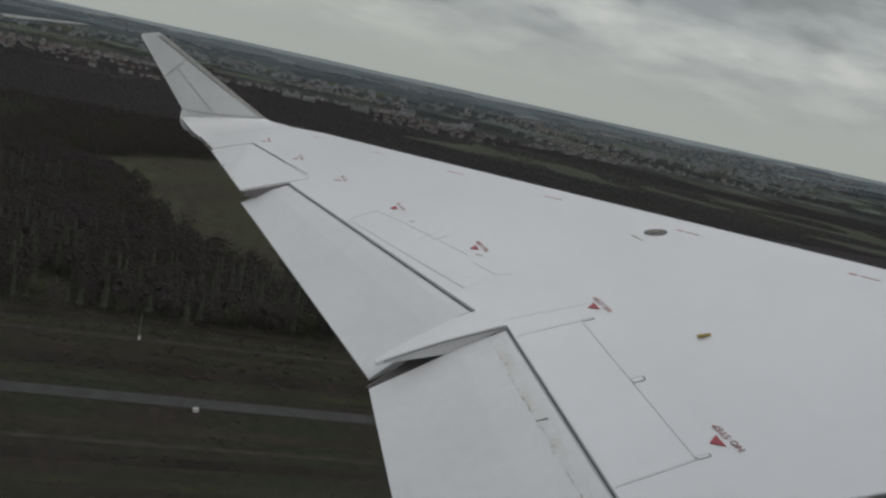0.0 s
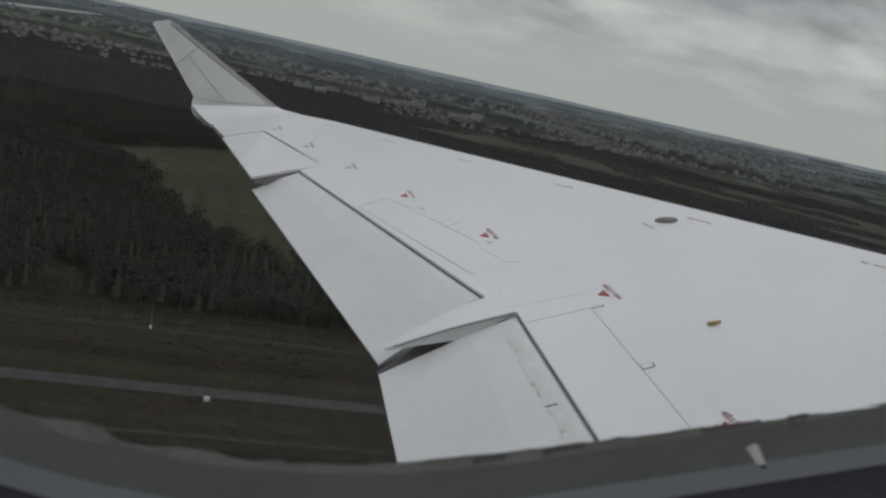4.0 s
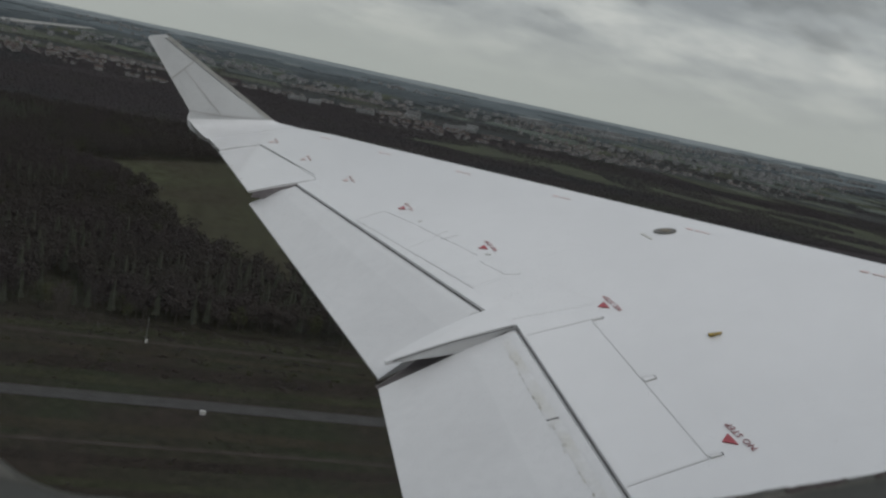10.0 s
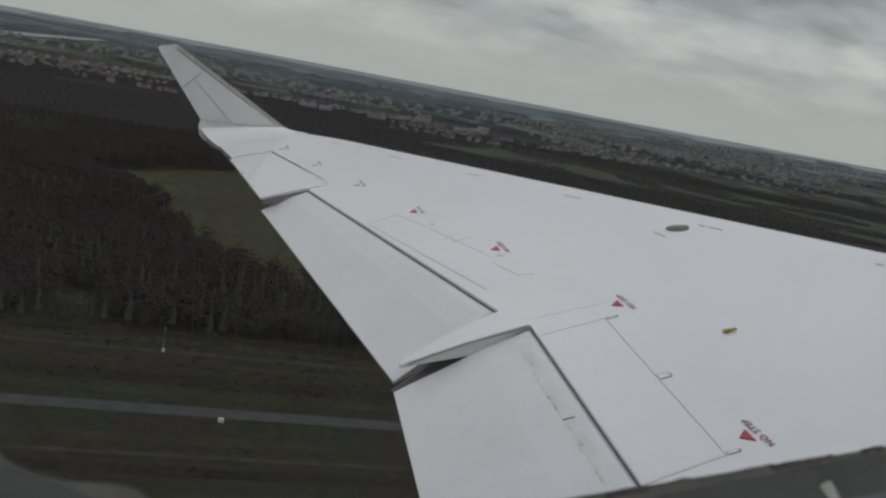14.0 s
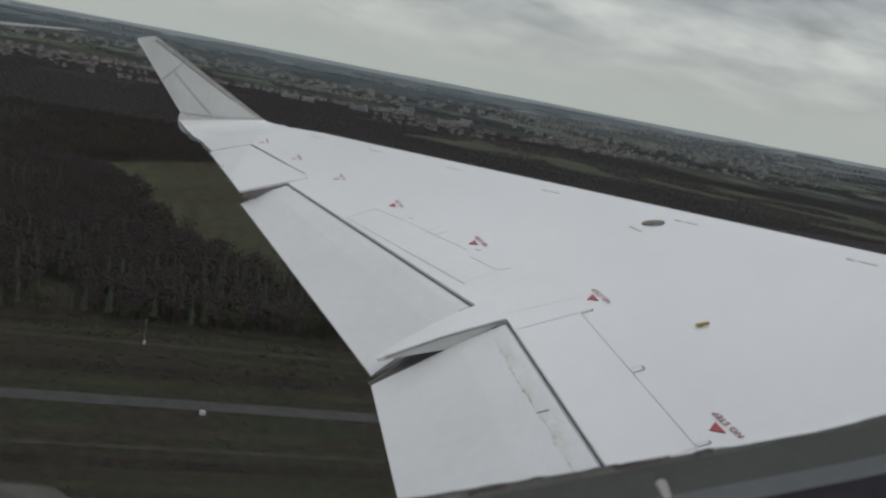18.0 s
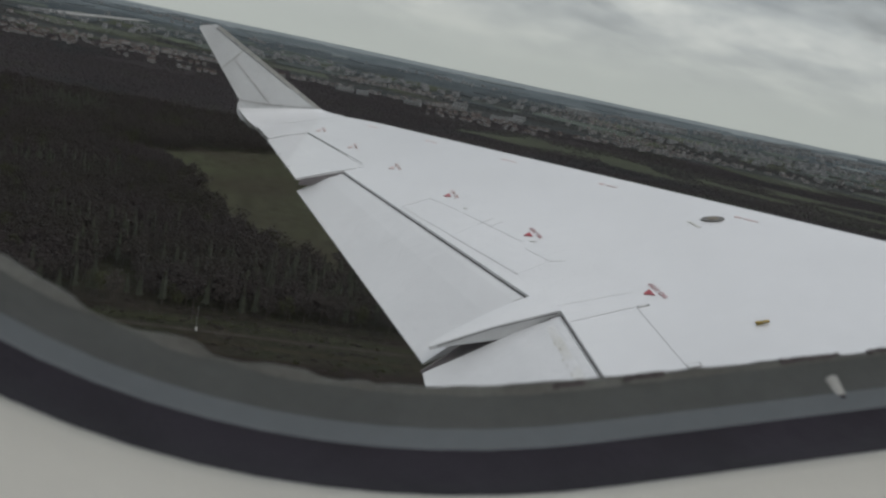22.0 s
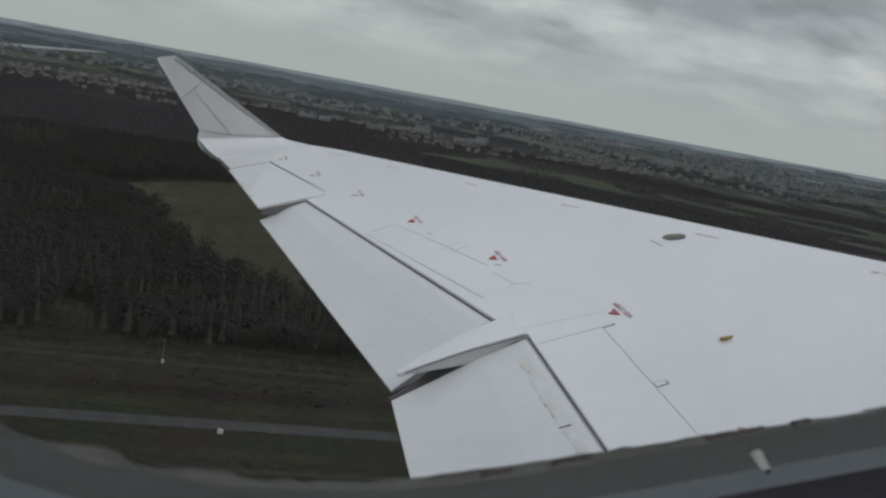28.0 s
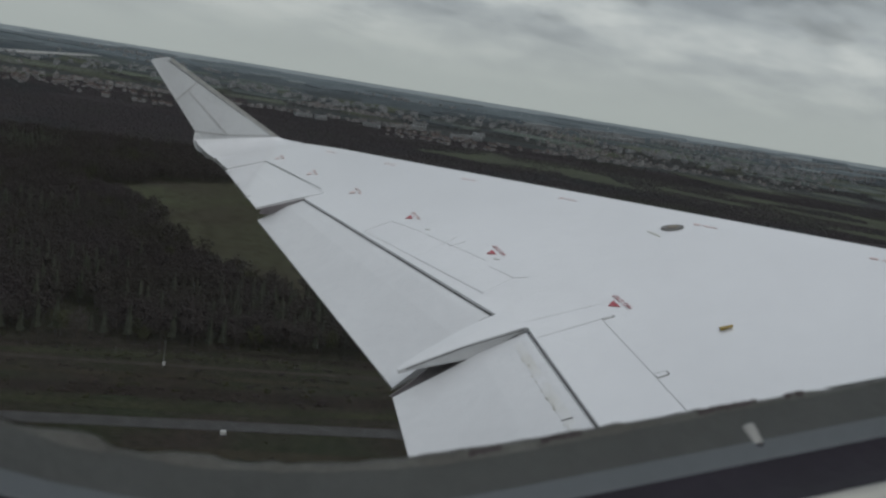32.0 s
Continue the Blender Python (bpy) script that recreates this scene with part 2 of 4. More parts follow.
# meadow colour paled and greyed, haze put in for distance
HAZED_MEADOW = material("hazed_meadow", (0.070, 0.078, 0.054), 0.95, scale=0.012, other=(0.056, 0.059, 0.047), fine=0.25, gloss=0.0)
BARK = material("tree_bark", (0.06, 0.05, 0.04), 0.95, vary=0.3, scale=2)
PLASTER = material("house_plaster", (0.25, 0.248, 0.24), 0.9, vary=0.3, scale=0.02, fine=0.05, gloss=0.1)
TILE = material("roof_tiles", (0.105, 0.078, 0.070), 0.9, scale=0.02, other=(0.072, 0.066, 0.063), fine=0.1, gloss=0.1)
SLATE = material("grey_roofing", (0.15, 0.148, 0.145), 0.85, vary=0.3, scale=0.03, fine=0.1, gloss=0.1)
# farmland lightened to stand in for haze
HAZED_FARM = material("hazed_farmland", (0.100, 0.115, 0.085), 0.95, scale=0.006, other=(0.085, 0.090, 0.075), fine=0.15, gloss=0.0)
WOODS_0 = material("wood_floor", (0.043, 0.038, 0.039), 0.95, scale=0.01, other=(0.037, 0.034, 0.034), fine=0.2, gloss=0.0)
# distance haze put into the colour: each band paler and bluer
HAZE_1 = material("hazed_woods", (0.060, 0.061, 0.058), 0.95, scale=0.006, other=(0.042, 0.047, 0.046), fine=0.3, gloss=0.0)
HAZE_2 = material("hazed_blue_woods", (0.082, 0.094, 0.098), 0.95, scale=0.006, other=(0.056, 0.066, 0.071), fine=0.25, gloss=0.0)
HAZE_3 = material("hazed_rim", (0.130, 0.149, 0.155), 0.95, scale=0.005, other=(0.096, 0.114, 0.121), fine=0.15, gloss=0.0)
HAZE_4 = material("hazed_outer_rim", (0.240, 0.266, 0.268), 0.95, scale=0.003, other=(0.205, 0.231, 0.236), fine=0.1, gloss=0.0)
HALL = material("white_sheet_metal", (0.27, 0.28, 0.28), 0.6, vary=0.25, scale=0.02, fine=0.04, gloss=0.2)
POST = material("galvanised_post", (0.22, 0.22, 0.21), 0.6, 0.4, vary=0.2, scale=3)
WHITE_BOX = material("white_cabinet_paint", (0.45, 0.45, 0.43), 0.6, vary=0.1, scale=3)


def pane_material():
    """Old acrylic: clear, with a thin uneven film of dust and wiped streaks that scatters light. The film's veil also
    stands in for haze over the land.
    """
    m = bpy.data.materials.new("window_acrylic")
    m.use_nodes = True
    tree = m.node_tree
    link = tree.links.new
    b = tree.nodes["Principled BSDF"]
    b.inputs["Base Color"].default_value = (1, 1, 1, 1)
    b.inputs["Roughness"].default_value = 0.0
    b.inputs["IOR"].default_value = 1.05
    b.inputs["Transmission Weight"].default_value = 1.0
    dust = tree.nodes.new("ShaderNodeBsdfTranslucent")
    dust.inputs["Color"].default_value = (0.80, 0.82, 0.86, 1)
    where = tree.nodes.new("ShaderNodeTexCoord")
    turn = tree.nodes.new("ShaderNodeMapping")
    turn.inputs["Rotation"].default_value = (0, radians(35), 0)
    turn.inputs["Scale"].default_value = (14, 14, 60)
    link(where.outputs["Object"], turn.inputs["Vector"])
    film = tree.nodes.new("ShaderNodeTexNoise")
    film.inputs["Scale"].default_value, film.inputs["Detail"].default_value = 1.0, 3.0
    link(turn.outputs[0], film.inputs["Vector"])
    level = tree.nodes.new("ShaderNodeMapRange")
    level.inputs["From Min"].default_value, level.inputs["From Max"].default_value = 0.3, 0.75
    level.inputs["To Min"].default_value, level.inputs["To Max"].default_value = 0.004, 0.011
    link(film.outputs["Fac"], level.inputs["Value"])
    both = tree.nodes.new("ShaderNodeMixShader")
    link(level.outputs["Result"], both.inputs[0])
    link(b.outputs[0], both.inputs[1])
    link(dust.outputs[0], both.inputs[2])
    link(both.outputs[0], tree.nodes["Material Output"].inputs["Surface"])
    return m


PANE = pane_material()


# ---- small builders ----
def mesh_of(name, verts, faces, mats, index=None):
    me = bpy.data.meshes.new(name)
    me.from_pydata([tuple(v) for v in verts], [], faces)
    for m in mats if isinstance(mats, (list, tuple)) else [mats]:
        me.materials.append(m)
    if index is not None:
        me.polygons.foreach_set("material_index", index)
    me.update()
    return me


def part(name, bm, mat, parent, label="", smooth=False):
    me = bpy.data.meshes.new(name)
    bmesh.ops.recalc_face_normals(bm, faces=bm.faces)
    if smooth:
        for face in bm.faces:
            face.smooth = True
        for edge in bm.edges:
            edge.smooth = edge.calc_face_angle(0) < 1.0
    bm.to_mesh(me)
    bm.free()
    me.materials.append(mat)
    ob = new(name, me)
    ob.parent = parent
    if label:
        ob["label"] = label
    return ob


def thing(name, label, category, m=None, group="", kind=""):
    ob = new(name)
    ob.empty_display_size = 0.2
    ob.matrix_world = m or Matrix()
    return tagged(ob, label, category, group, kind)


def prism(points, normal, depth, bm=None):
    """A slab with the outline given, reaching depth back against normal."""
    bm = bm or bmesh.new()
    back = Vector(normal).normalized() * -depth
    a = [bm.verts.new(p) for p in points]
    b = [bm.verts.new(Vector(p) + back) for p in points]
    bm.faces.new(a)
    bm.faces.new(b[::-1])
    for i in range(len(a)):
        j = (i + 1) % len(a)
        bm.faces.new((a[i], b[i], b[j], a[j]))
    return bm


def box(bm, size, at=(0, 0, 0), turn=None):
    m = Matrix.Translation(at) @ (turn or Matrix()) @ Matrix.Diagonal((*size, 1))
    bmesh.ops.create_cube(bm, size=1, matrix=m)
    return bm


def tube(bm, a, b, r0, r1, n=8):
    a, b = Vector(a), Vector(b)
    d = b - a
    m = Matrix.Translation((a + b) / 2) @ d.to_track_quat("Z", "Y").to_matrix().to_4x4()
    bmesh.ops.create_cone(bm, cap_ends=True, segments=n, radius1=r0, radius2=r1, depth=d.length, matrix=m)
    return bm


def loft(rings, closed=True, caps=False, bm=None):
    bm = bm or bmesh.new()
    rows = [[bm.verts.new(p) for p in ring] for ring in rings]
    for r0, r1 in zip(rows, rows[1:]):
        n = len(r0)
        for i in range(n if closed else n - 1):
            j = (i + 1) % n
            bm.faces.new((r0[i], r0[j], r1[j], r1[i]))
    if caps:
        bm.faces.new(rows[0])
        bm.faces.new(rows[-1][::-1])
    return bm


# ---- the wing ----
RISE = math.tan(radians(2.5))


def top(x, y, up=0.0):
    """A point on the wing's upper surface."""
    return Vector((x, y, RISE * y + up))


def nose(y):
    """The leading edge, swept back."""
    return 3.012 - 0.4516 * (y - 4.49) if y < 8.6 else 1.156 - 0.40 * (y - 8.6) - 0.10 * (y - 8.6) ** 2


def cove_in(y):
    return 1.170 + 0.0707 * (y - 4.685)


def cove_out(y):
    return 1.084 - 0.2132 * (y - 4.924)


def hinge(y):
    return 0.670 - 0.2351 * (y - 7.73)


wing = thing("airplane_wing", "white swept airliner wing with lowered flaps and an upturned tip", "wing", AIR)


def wing_skin():
    stations = [(0.60, cove_in(0.6)), (2.6, cove_in(2.6)), (3.6, cove_in(3.6)), (4.685, cove_in(4.685)), (4.70, cove_out(4.924) + 0.05), (4.924, cove_out(4.924)),
                (5.8, cove_out(5.8)), (6.7, cove_out(6.7)), (7.60, cove_out(7.60)), (7.625, hinge(7.73)), (8.3, hinge(8.3)), (9.02, hinge(9.02)), (9.035, 0.02), (9.4, -0.035), (9.75, -0.085)]
    rings = []
    for y, aft in stations:
        front = nose(y)
        deep = 0.10 + 0.05 * (9.8 - y) / 5
        ring = [top(aft, y)]
        for s in (0.25, 0.5, 0.75, 0.9):
            ring.append(top(aft + (front - aft) * s, y))
        ring += [top(front, y, 0.0), top(front + 0.03, y, -0.008), top(front + 0.055, y, -0.025), top(front + 0.065, y, -0.05), top(front + 0.05, y, -0.08), top(front - 0.1, y, -0.08 - deep * 0.4),
                 top((front + aft) / 2, y, -0.06 - deep), top(aft, y, -0.045)]
        rings.append(ring)
    return loft(rings, caps=True)


part("upper_skin", wing_skin(), WHITE, wing, "glossy white painted wing skin", smooth=False)


def flap(name, fo, fi, ao, ai, label):
    """A slab between its front edge (outer, inner) and its lowered trailing edge."""
    fo, fi, ao, ai = map(Vector, (fo, fi, ao, ai))
    rings = []
    for k in range(7):
        t = k / 6
        f, a = fo.lerp(fi, t), ao.lerp(ai, t)
        d = (a - f)
        n = Vector((0, 0, 1))
        rings.append([f + Vector((0.035, 0, -0.06)), f + Vector((0.010, 0, -0.030)), f + Vector((0.003, 0, -0.018)), f + Vector((-0.010, 0, -0.0125)), f + Vector((-0.026, 0, -0.0140)), f + Vector((-0.050, 0, -0.0180)), f + d * 0.35 + n * 0.004, f + d * 0.7, a,
                      a - n * 0.010, f + d * 0.5 - n * 0.06, f + Vector((0.0, 0, -0.085))])
    return part(name, loft(rings, caps=True), WHITE_FLAP, wing, label)


GAP = Vector((-0.007, 0, -0.005))
flap("outboard_flap", top(cove_out(7.595), 7.595) + GAP, top(cove_out(4.935), 4.935) + GAP, (0.153, 7.66, 0.226), (0.526, 4.81, 0.019), "white outboard flap, slightly lowered")
flap("inboard_flap", top(cove_in(4.67), 4.67) + GAP, top(cove_in(1.45), 1.45) + GAP, (0.505, 4.70, 0.026), (0.20, 1.45, -0.118), "white inboard flap, slightly lowered, with a grimy front strip")

# dark coves between the fixed skin and the flaps, shade put into their colour
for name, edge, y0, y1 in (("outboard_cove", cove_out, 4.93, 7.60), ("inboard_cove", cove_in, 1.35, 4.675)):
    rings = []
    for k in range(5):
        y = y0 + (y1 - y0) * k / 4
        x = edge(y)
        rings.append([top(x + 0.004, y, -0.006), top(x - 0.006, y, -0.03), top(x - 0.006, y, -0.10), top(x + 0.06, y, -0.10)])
    part(name, loft(rings, caps=True), COVE, wing, "dark grey gap in front of the flap, shade painted in")

# grimy strip, stains and hinge mark along the front of the inboard flap
FRONT = (top(cove_in(4.67), 4.67) + GAP, top(cove_in(1.45), 1.45) + GAP, Vector((0.505, 4.70, 0.026)), Vector((0.20, 1.45, -0.118)))


def on_flap(y, back, up=0.002):
    """A point on the inboard flap's upper side, back metres behind its front edge."""
    t = (4.67 - y) / (4.67 - 1.45)
    f, a = FRONT[0].lerp(FRONT[1], t), FRONT[2].lerp(FRONT[3], t)
    p, q = f + Vector((-0.050, 0, -0.0180)), f + (a - f) * 0.35 + Vector((0, 0, 0.004))
    k = (back - 0.050) / (p.x - q.x)
    r = p.lerp(q, k)
    return Vector((r.x, y, r.z + up))


rings = []
for k in range(32):
    y = 1.5 + (4.62 - 1.5) * k / 31
    w = 0.012 * noise.noise(Vector((y * 2.3, 0, 4)))
    rings.append([on_flap(y, 0.051, 0.0004), on_flap(y, 0.090 + w, 0.0007), on_flap(y, 0.090 + w, -0.01), on_flap(y, 0.051, -0.012)])
part("front_strip", loft(rings, caps=True), DIRTY, wing, "grimy pale strip along the flap's front")
rng = random.Random(5)
for k in range(44):
    y = 4.45 - k * 0.045 + rng.uniform(-0.03, 0.03)
    back = 0.092 + rng.gauss(0, 0.006)
    l, w = rng.uniform(0.006, 0.022) * (1.6 if y < 3.5 else 1.0), rng.uniform(0.0015, 0.0045)
    ring = []
    for i in range(9):
        t = 2 * math.pi * i / 9
        g = rng.uniform(0.6, 1.2)
        ring.append(on_flap(y + l * g * math.cos(t), back + w * g * math.sin(t), 0.0016))
    if rng.random() < 0.8:
        part("stain", prism(ring, (0.2, 0, 1), 0.003), rng.choice((STAIN, GRIME, GRIME)), wing)
part("hinge_mark", prism([on_flap(3.909, 0.052, 0.003), on_flap(3.916, 0.052, 0.003), on_flap(3.928, 0.095, 0.003), on_flap(3.924, 0.095, 0.003)], (0.2, 0, 1), 0.003), COVE, wing)


# flap track fairing at the bend of the trailing edge
def fairing():
    rings = []
    for s, half, deep in ((0.0, 0.115, 0.014), (0.25, 0.098, 0.030), (0.5, 0.072, 0.038), (0.75, 0.046, 0.030), (0.92, 0.025, 0.022), (1.0, 0.014, 0.016)):
        x = 1.16 + (0.551 - 1.16) * s
        y = 4.805 + (4.715 - 4.805) * s
        low = -0.06 * s * s
        rings.append([top(x, y - half, 0.001 + low), top(x, y, 0.004 * (1 - s) + 0.001 + low), top(x, y + half, 0.001 + low), top(x, y + half * 0.8, low - deep), top(x, y - half * 0.96, low - deep)])
    return loft(rings, caps=True)


fair = part("track_fairing", fairing(), WHITE, wing, "white pointed fairing over the flap track")
# grey plate added over the white side in place of shade
part("fairing_side", prism([top(1.15, 4.681, -0.004), top(0.855, 4.681, -0.0165), top(0.585, 4.690, -0.054), top(0.585, 4.690, -0.066), top(0.70, 4.684, -0.070), top(0.79, 4.682, -0.075), top(0.88, 4.681, -0.080), top(0.95, 4.681, -0.070), top(1.05, 4.681, -0.040), top(1.15, 4.681, -0.012)], (0, -1, 0), 0.003), SHADE_GREY, fair, "side of the fairing, painted grey for shade")
EDGE = [(1.15, 4.681, -0.004), (0.855, 4.681, -0.0165), (0.585, 4.690, -0.054)]
for (x0, y0, z0), (x1, y1, z1) in zip(EDGE, EDGE[1:]):
    part("fairing_edge", prism([top(x0, y0 - 0.0045, z0 + 0.0015), top(x1, y1 - 0.0045, z1 + 0.0015), top(x1, y1 - 0.0045, z1 - 0.0015), top(x0, y0 - 0.0045, z0 - 0.0015)], (0, -1, 0), 0.003), COVE, fair, "dark lower lip of the fairing")
# dark sheet added where the gap under the fairing lies in shade
part("gap_shade", prism([top(1.15, 4.735, -0.01), top(0.855, 4.735, -0.05), top(0.73, 4.735, -0.085), top(0.62, 4.735, -0.140), top(0.50, 4.735, -0.19), top(0.62, 4.735, -0.30), top(1.15, 4.735, -0.15)], (0, -1, 0), 0.01), GAP_SHADE, wing, "dark sheet for the shade between the two flaps")


# second dark sheet added, filling the shaded gap beside the aileron
part("gap_shade", prism([top(0.62, 7.615, -0.012), top(0.20, 7.615, -0.016), top(0.17, 7.615, -0.05), top(0.40, 7.615, -0.12), top(0.62, 7.615, -0.12)], (0, -1, 0), 0.01), GAP_SHADE, wing, "dark sheet for the shade between flap and aileron")


# aileron
def aileron():
    rings = []
    for k in range(6):
        y = 7.64 + (9.03 - 7.64) * k / 5
        f, a = hinge(y) - 0.012, 0.172 - 0.112 * (y - 7.535)
        rings.append([top(f, y, -0.003), top((f + a) / 2, y, -0.001), top(a, y, -0.010), top(a, y, -0.020), top((f + a) / 2, y, -0.07), top(f, y, -0.08)])
    return loft(rings, caps=True)


part("aileron", aileron(), WHITE, wing, "white aileron near the wing's tip")


def strip(a, b, wide=0.007, up=0.0035, deep=0.004):
    """A thin raised line of sealant on the wing from a to b, each (x, y)."""
    a, b = Vector(a), Vector(b)
    d = (b - a).normalized()
    s = Vector((-d.y, d.x)) * wide / 2
    return prism([top(*(a + s), up), top(*(a - s), up), top(*(b - s), up), top(*(b + s), up)], (0, 0, 1), deep)


def seam(points, wide=0.007, mat=SEAM, up=0.0035):
    for a, b in zip(points, points[1:]):
        part("seam", strip(a, b, wide, up), mat, wing)


seam([(0.371, 9.01), (0.67, 7.74)], 0.0036, COVE, 0.002)
seam([(0.371, 9.01), (0.06, 9.035)], 0.003, FAINT)
# spoiler in front of the inboard flap
part("inboard_spoiler", prism([top(1.165, 4.555, 0.0010), top(1.480, 4.575, 0.0010), top(1.400, 3.445, 0.0010), top(1.088, 3.41, 0.0010)], (0, 0, 1), 0.004), WHITE, wing, "white spoiler panel lying flush")
seam([(1.170, 4.562), (1.491, 4.584)], 0.0022, FINE_GAP, up=0.0017)
seam([(1.491, 4.584), (1.406, 3.436)], 0.0026, FINE_GAP, up=0.0017)
seam([(1.406, 3.436), (1.085, 3.40)], 0.0026, FINE_GAP, up=0.0017)
# spoiler in front of the outboard flap
part("outboard_spoiler", prism([top(0.768, 6.540, 0.0010), top(0.960, 6.610, 0.0010), top(1.308, 5.270, 0.0010), top(1.118, 5.182, 0.0010)], (0, 0, 1), 0.004), WHITE, wing, "white spoiler panel lying flush")
seam([(0.964, 6.622), (0.762, 6.549)], 0.0022, FAINT, up=0.0017)
seam([(0.762, 6.549), (0.94, 5.85)], 0.0022, FAINT, up=0.0017)
seam([(0.94, 5.85), (1.113, 5.172)], 0.003, FINE_GAP, up=0.0017)
seam([(0.964, 6.622), (1.078, 6.29)], 0.0018, FAINT, up=0.0017)
seam([(1.09, 6.24), (1.269, 5.60)], 0.0018, FAINT, up=0.0017)
seam([(1.255, 5.50), (1.316, 5.264)], 0.0018, FAINT, up=0.0017)
seam([(0.961, 5.898), (1.155, 6.013), (1.235, 6.055)], 0.0022, FAINT, up=0.0017)
seam([(1.150, 5.93), (1.262, 5.955)], 0.002, FAINT, up=0.0017)
seam([(1.316, 5.264), (1.39, 5.235)], 0.002, FAINT, up=0.0017)
# short dark marks beside the outboard hinges
for a, b in (((1.112, 6.318), (1.136, 6.294)), ((1.310, 5.59), (1.338, 5.56))):
    part("hinge_slot", strip(a, b, 0.006, 0.003), GRIME, wing)


def latch(x, y, long=0.05, wide=0.032, sides=True):
    """A small rounded cover where a spoiler hinge meets the skin, dark at its front end."""
    cover = part("hinge_cover", prism([top(x, y - wide / 2, 0.0045), top(x + long, y - wide * 0.4, 0.0045), top(x + long, y + wide * 0.4, 0.0045), top(x, y + wide / 2, 0.0045)], (0, 0, 1), 0.009), WHITE, wing)
    part("cover_edge", prism([top(x + long, y - wide * 0.4, 0.0055), top(x + long + 0.005, y - wide * 0.3, 0.0055), top(x + long + 0.005, y + wide * 0.36, 0.0055), top(x + long, y + wide * 0.4, 0.0055)], (0, 0, 1), 0.009), COVE, cover)
    for side in (-1, 1) if sides else ():
        part("cover_edge", prism([top(x, y + side * wide / 2, 0.0055), top(x + long, y + side * wide * 0.4, 0.0055), top(x + long, y + side * (wide * 0.4 + 0.002), 0.0055), top(x, y + side * (wide / 2 + 0.002), 0.0055)], (0, 0, 1), 0.009), SEAM, cover)


latch(1.495, 4.578, 0.05, 0.012)
latch(1.450, 4.0)
latch(1.412, 3.443, 0.045, 0.014)


# rows of fasteners round the access panel and beside the spoilers
def rivets(rows, size=0.0043):
    bm = bmesh.new()
    for a, b, n in rows:
        for k in range(n + 1):
            x, y = (a[i] + (b[i] - a[i]) * k / n for i in (0, 1))
            bmesh.ops.create_circle(bm, cap_ends=True, segments=6, radius=size, matrix=Matrix.Translation(top(x, y, 0.0035)))
    return bm


ACCESS = [(1.176, 4.958), (1.486, 5.094), (1.576, 4.738), (1.144, 4.744)]
row_of = part("fasteners", rivets([(ACCESS[i], ACCESS[(i + 1) % 4], n) for i, n in enumerate((8, 10, 12, 6))] + [((1.113, 5.15), (1.30, 5.22), 6)]), SEAM, wing, "dark screw heads round an access panel")
row_of["kind"] = "stuff"
part("access_panel", prism([top(x, y, 0.0007) for x, y in ACCESS], (0, 0, 1), 0.004), WHITE, wing, "white screwed access panel")
RING = [(1.693 + 0.10 * math.cos(t), 3.741 + 0.10 * math.sin(t)) for t in (2 * math.pi * k / 22 for k in range(22))]
faint = part("fasteners", rivets([(RING[k], RING[k + 1], 1) for k in (1, 3, 8, 10, 12, 17)], 0.0024), FAINT, wing, "faint screw heads of a round cover")
spot = part("fasteners", rivets([((1.60, 3.86), (1.605, 3.86), 1), ((1.83, 3.40), (1.84, 3.36), 1)], 0.0035), SEAM, wing, "small dark screw heads")
spot["kind"] = "stuff"
faint["kind"] = "stuff"

# fuel filler cap
CAP_AT = top(2.318, 5.437, 0.004)
# flattens and turns the cap to fit the camera's view
CAP_SQUASH = Matrix.Rotation(radians(-28), 4, "Z") @ Matrix.Diagonal((1, 0.72, 1, 1))
bm = bmesh.new()
bmesh.ops.create_cone(bm, cap_ends=True, segments=28, radius1=0.064, radius2=0.062, depth=0.004, matrix=Matrix.Translation(CAP_AT) @ CAP_SQUASH)
cap = part("fuel_cap", bm, CAP, wing, "grey metal fuel cap flattened to fit the camera's view")
bm = bmesh.new()
bmesh.ops.create_cone(bm, cap_ends=True, segments=20, radius1=0.034, radius2=0.03, depth=0.004, matrix=Matrix.Translation(CAP_AT + Vector((0.004, 0, 0.003))) @ CAP_SQUASH)
part("cap_lock", bm, CAP_LOCK, cap)
part("cap_note", strip((2.19, 5.47), (2.20, 5.36), 0.016, 0.0025), GRIME, wing, "line of small grey writing")

# yellow hook
bm = bmesh.new()
box(bm, (0.058, 0.012, 0.012), top(1.895, 4.21, 0.011), Matrix.Rotation(radians(-3), 4, "Z"))
box(bm, (0.03, 0.03, 0.006), top(1.885, 4.22, 0.006))
bmesh.ops.bevel(bm, geom=bm.edges[:], offset=0.003, segments=1, affect="EDGES")
part("yellow_hook", bm, YELLOW, wing, "small yellow tie-down bracket")


# red markings, set paler the farther out along the wing
def text_mesh(body, size):
    curve = bpy.data.curves.new("words", "FONT")
    curve.body, curve.size, curve.extrude = body, size, 0.0008
    curve.space_character = 1.12
    curve.align_x, curve.align_y = "CENTER", "CENTER"
    ob = bpy.data.objects.new("words", curve)
    scene.collection.objects.link(ob)
    me = bpy.data.meshes.new_from_object(ob.evaluated_get(bpy.context.evaluated_depsgraph_get()))
    bpy.data.objects.remove(ob)
    return me


def word_pair(mat):
    """The two words as two meshes, laid out on one line about its middle."""
    pair = []
    for body_text, shift in (("NO", -0.0625), ("STEP", 0.0345)):
        me = text_mesh(body_text, 0.036)
        me.transform(Matrix.Translation((shift, 0, 0)) @ Matrix.Diagonal((1.14, 1, 1, 1)))
        me.materials.clear()
        me.materials.append(mat)
        pair.append(me)
    return pair


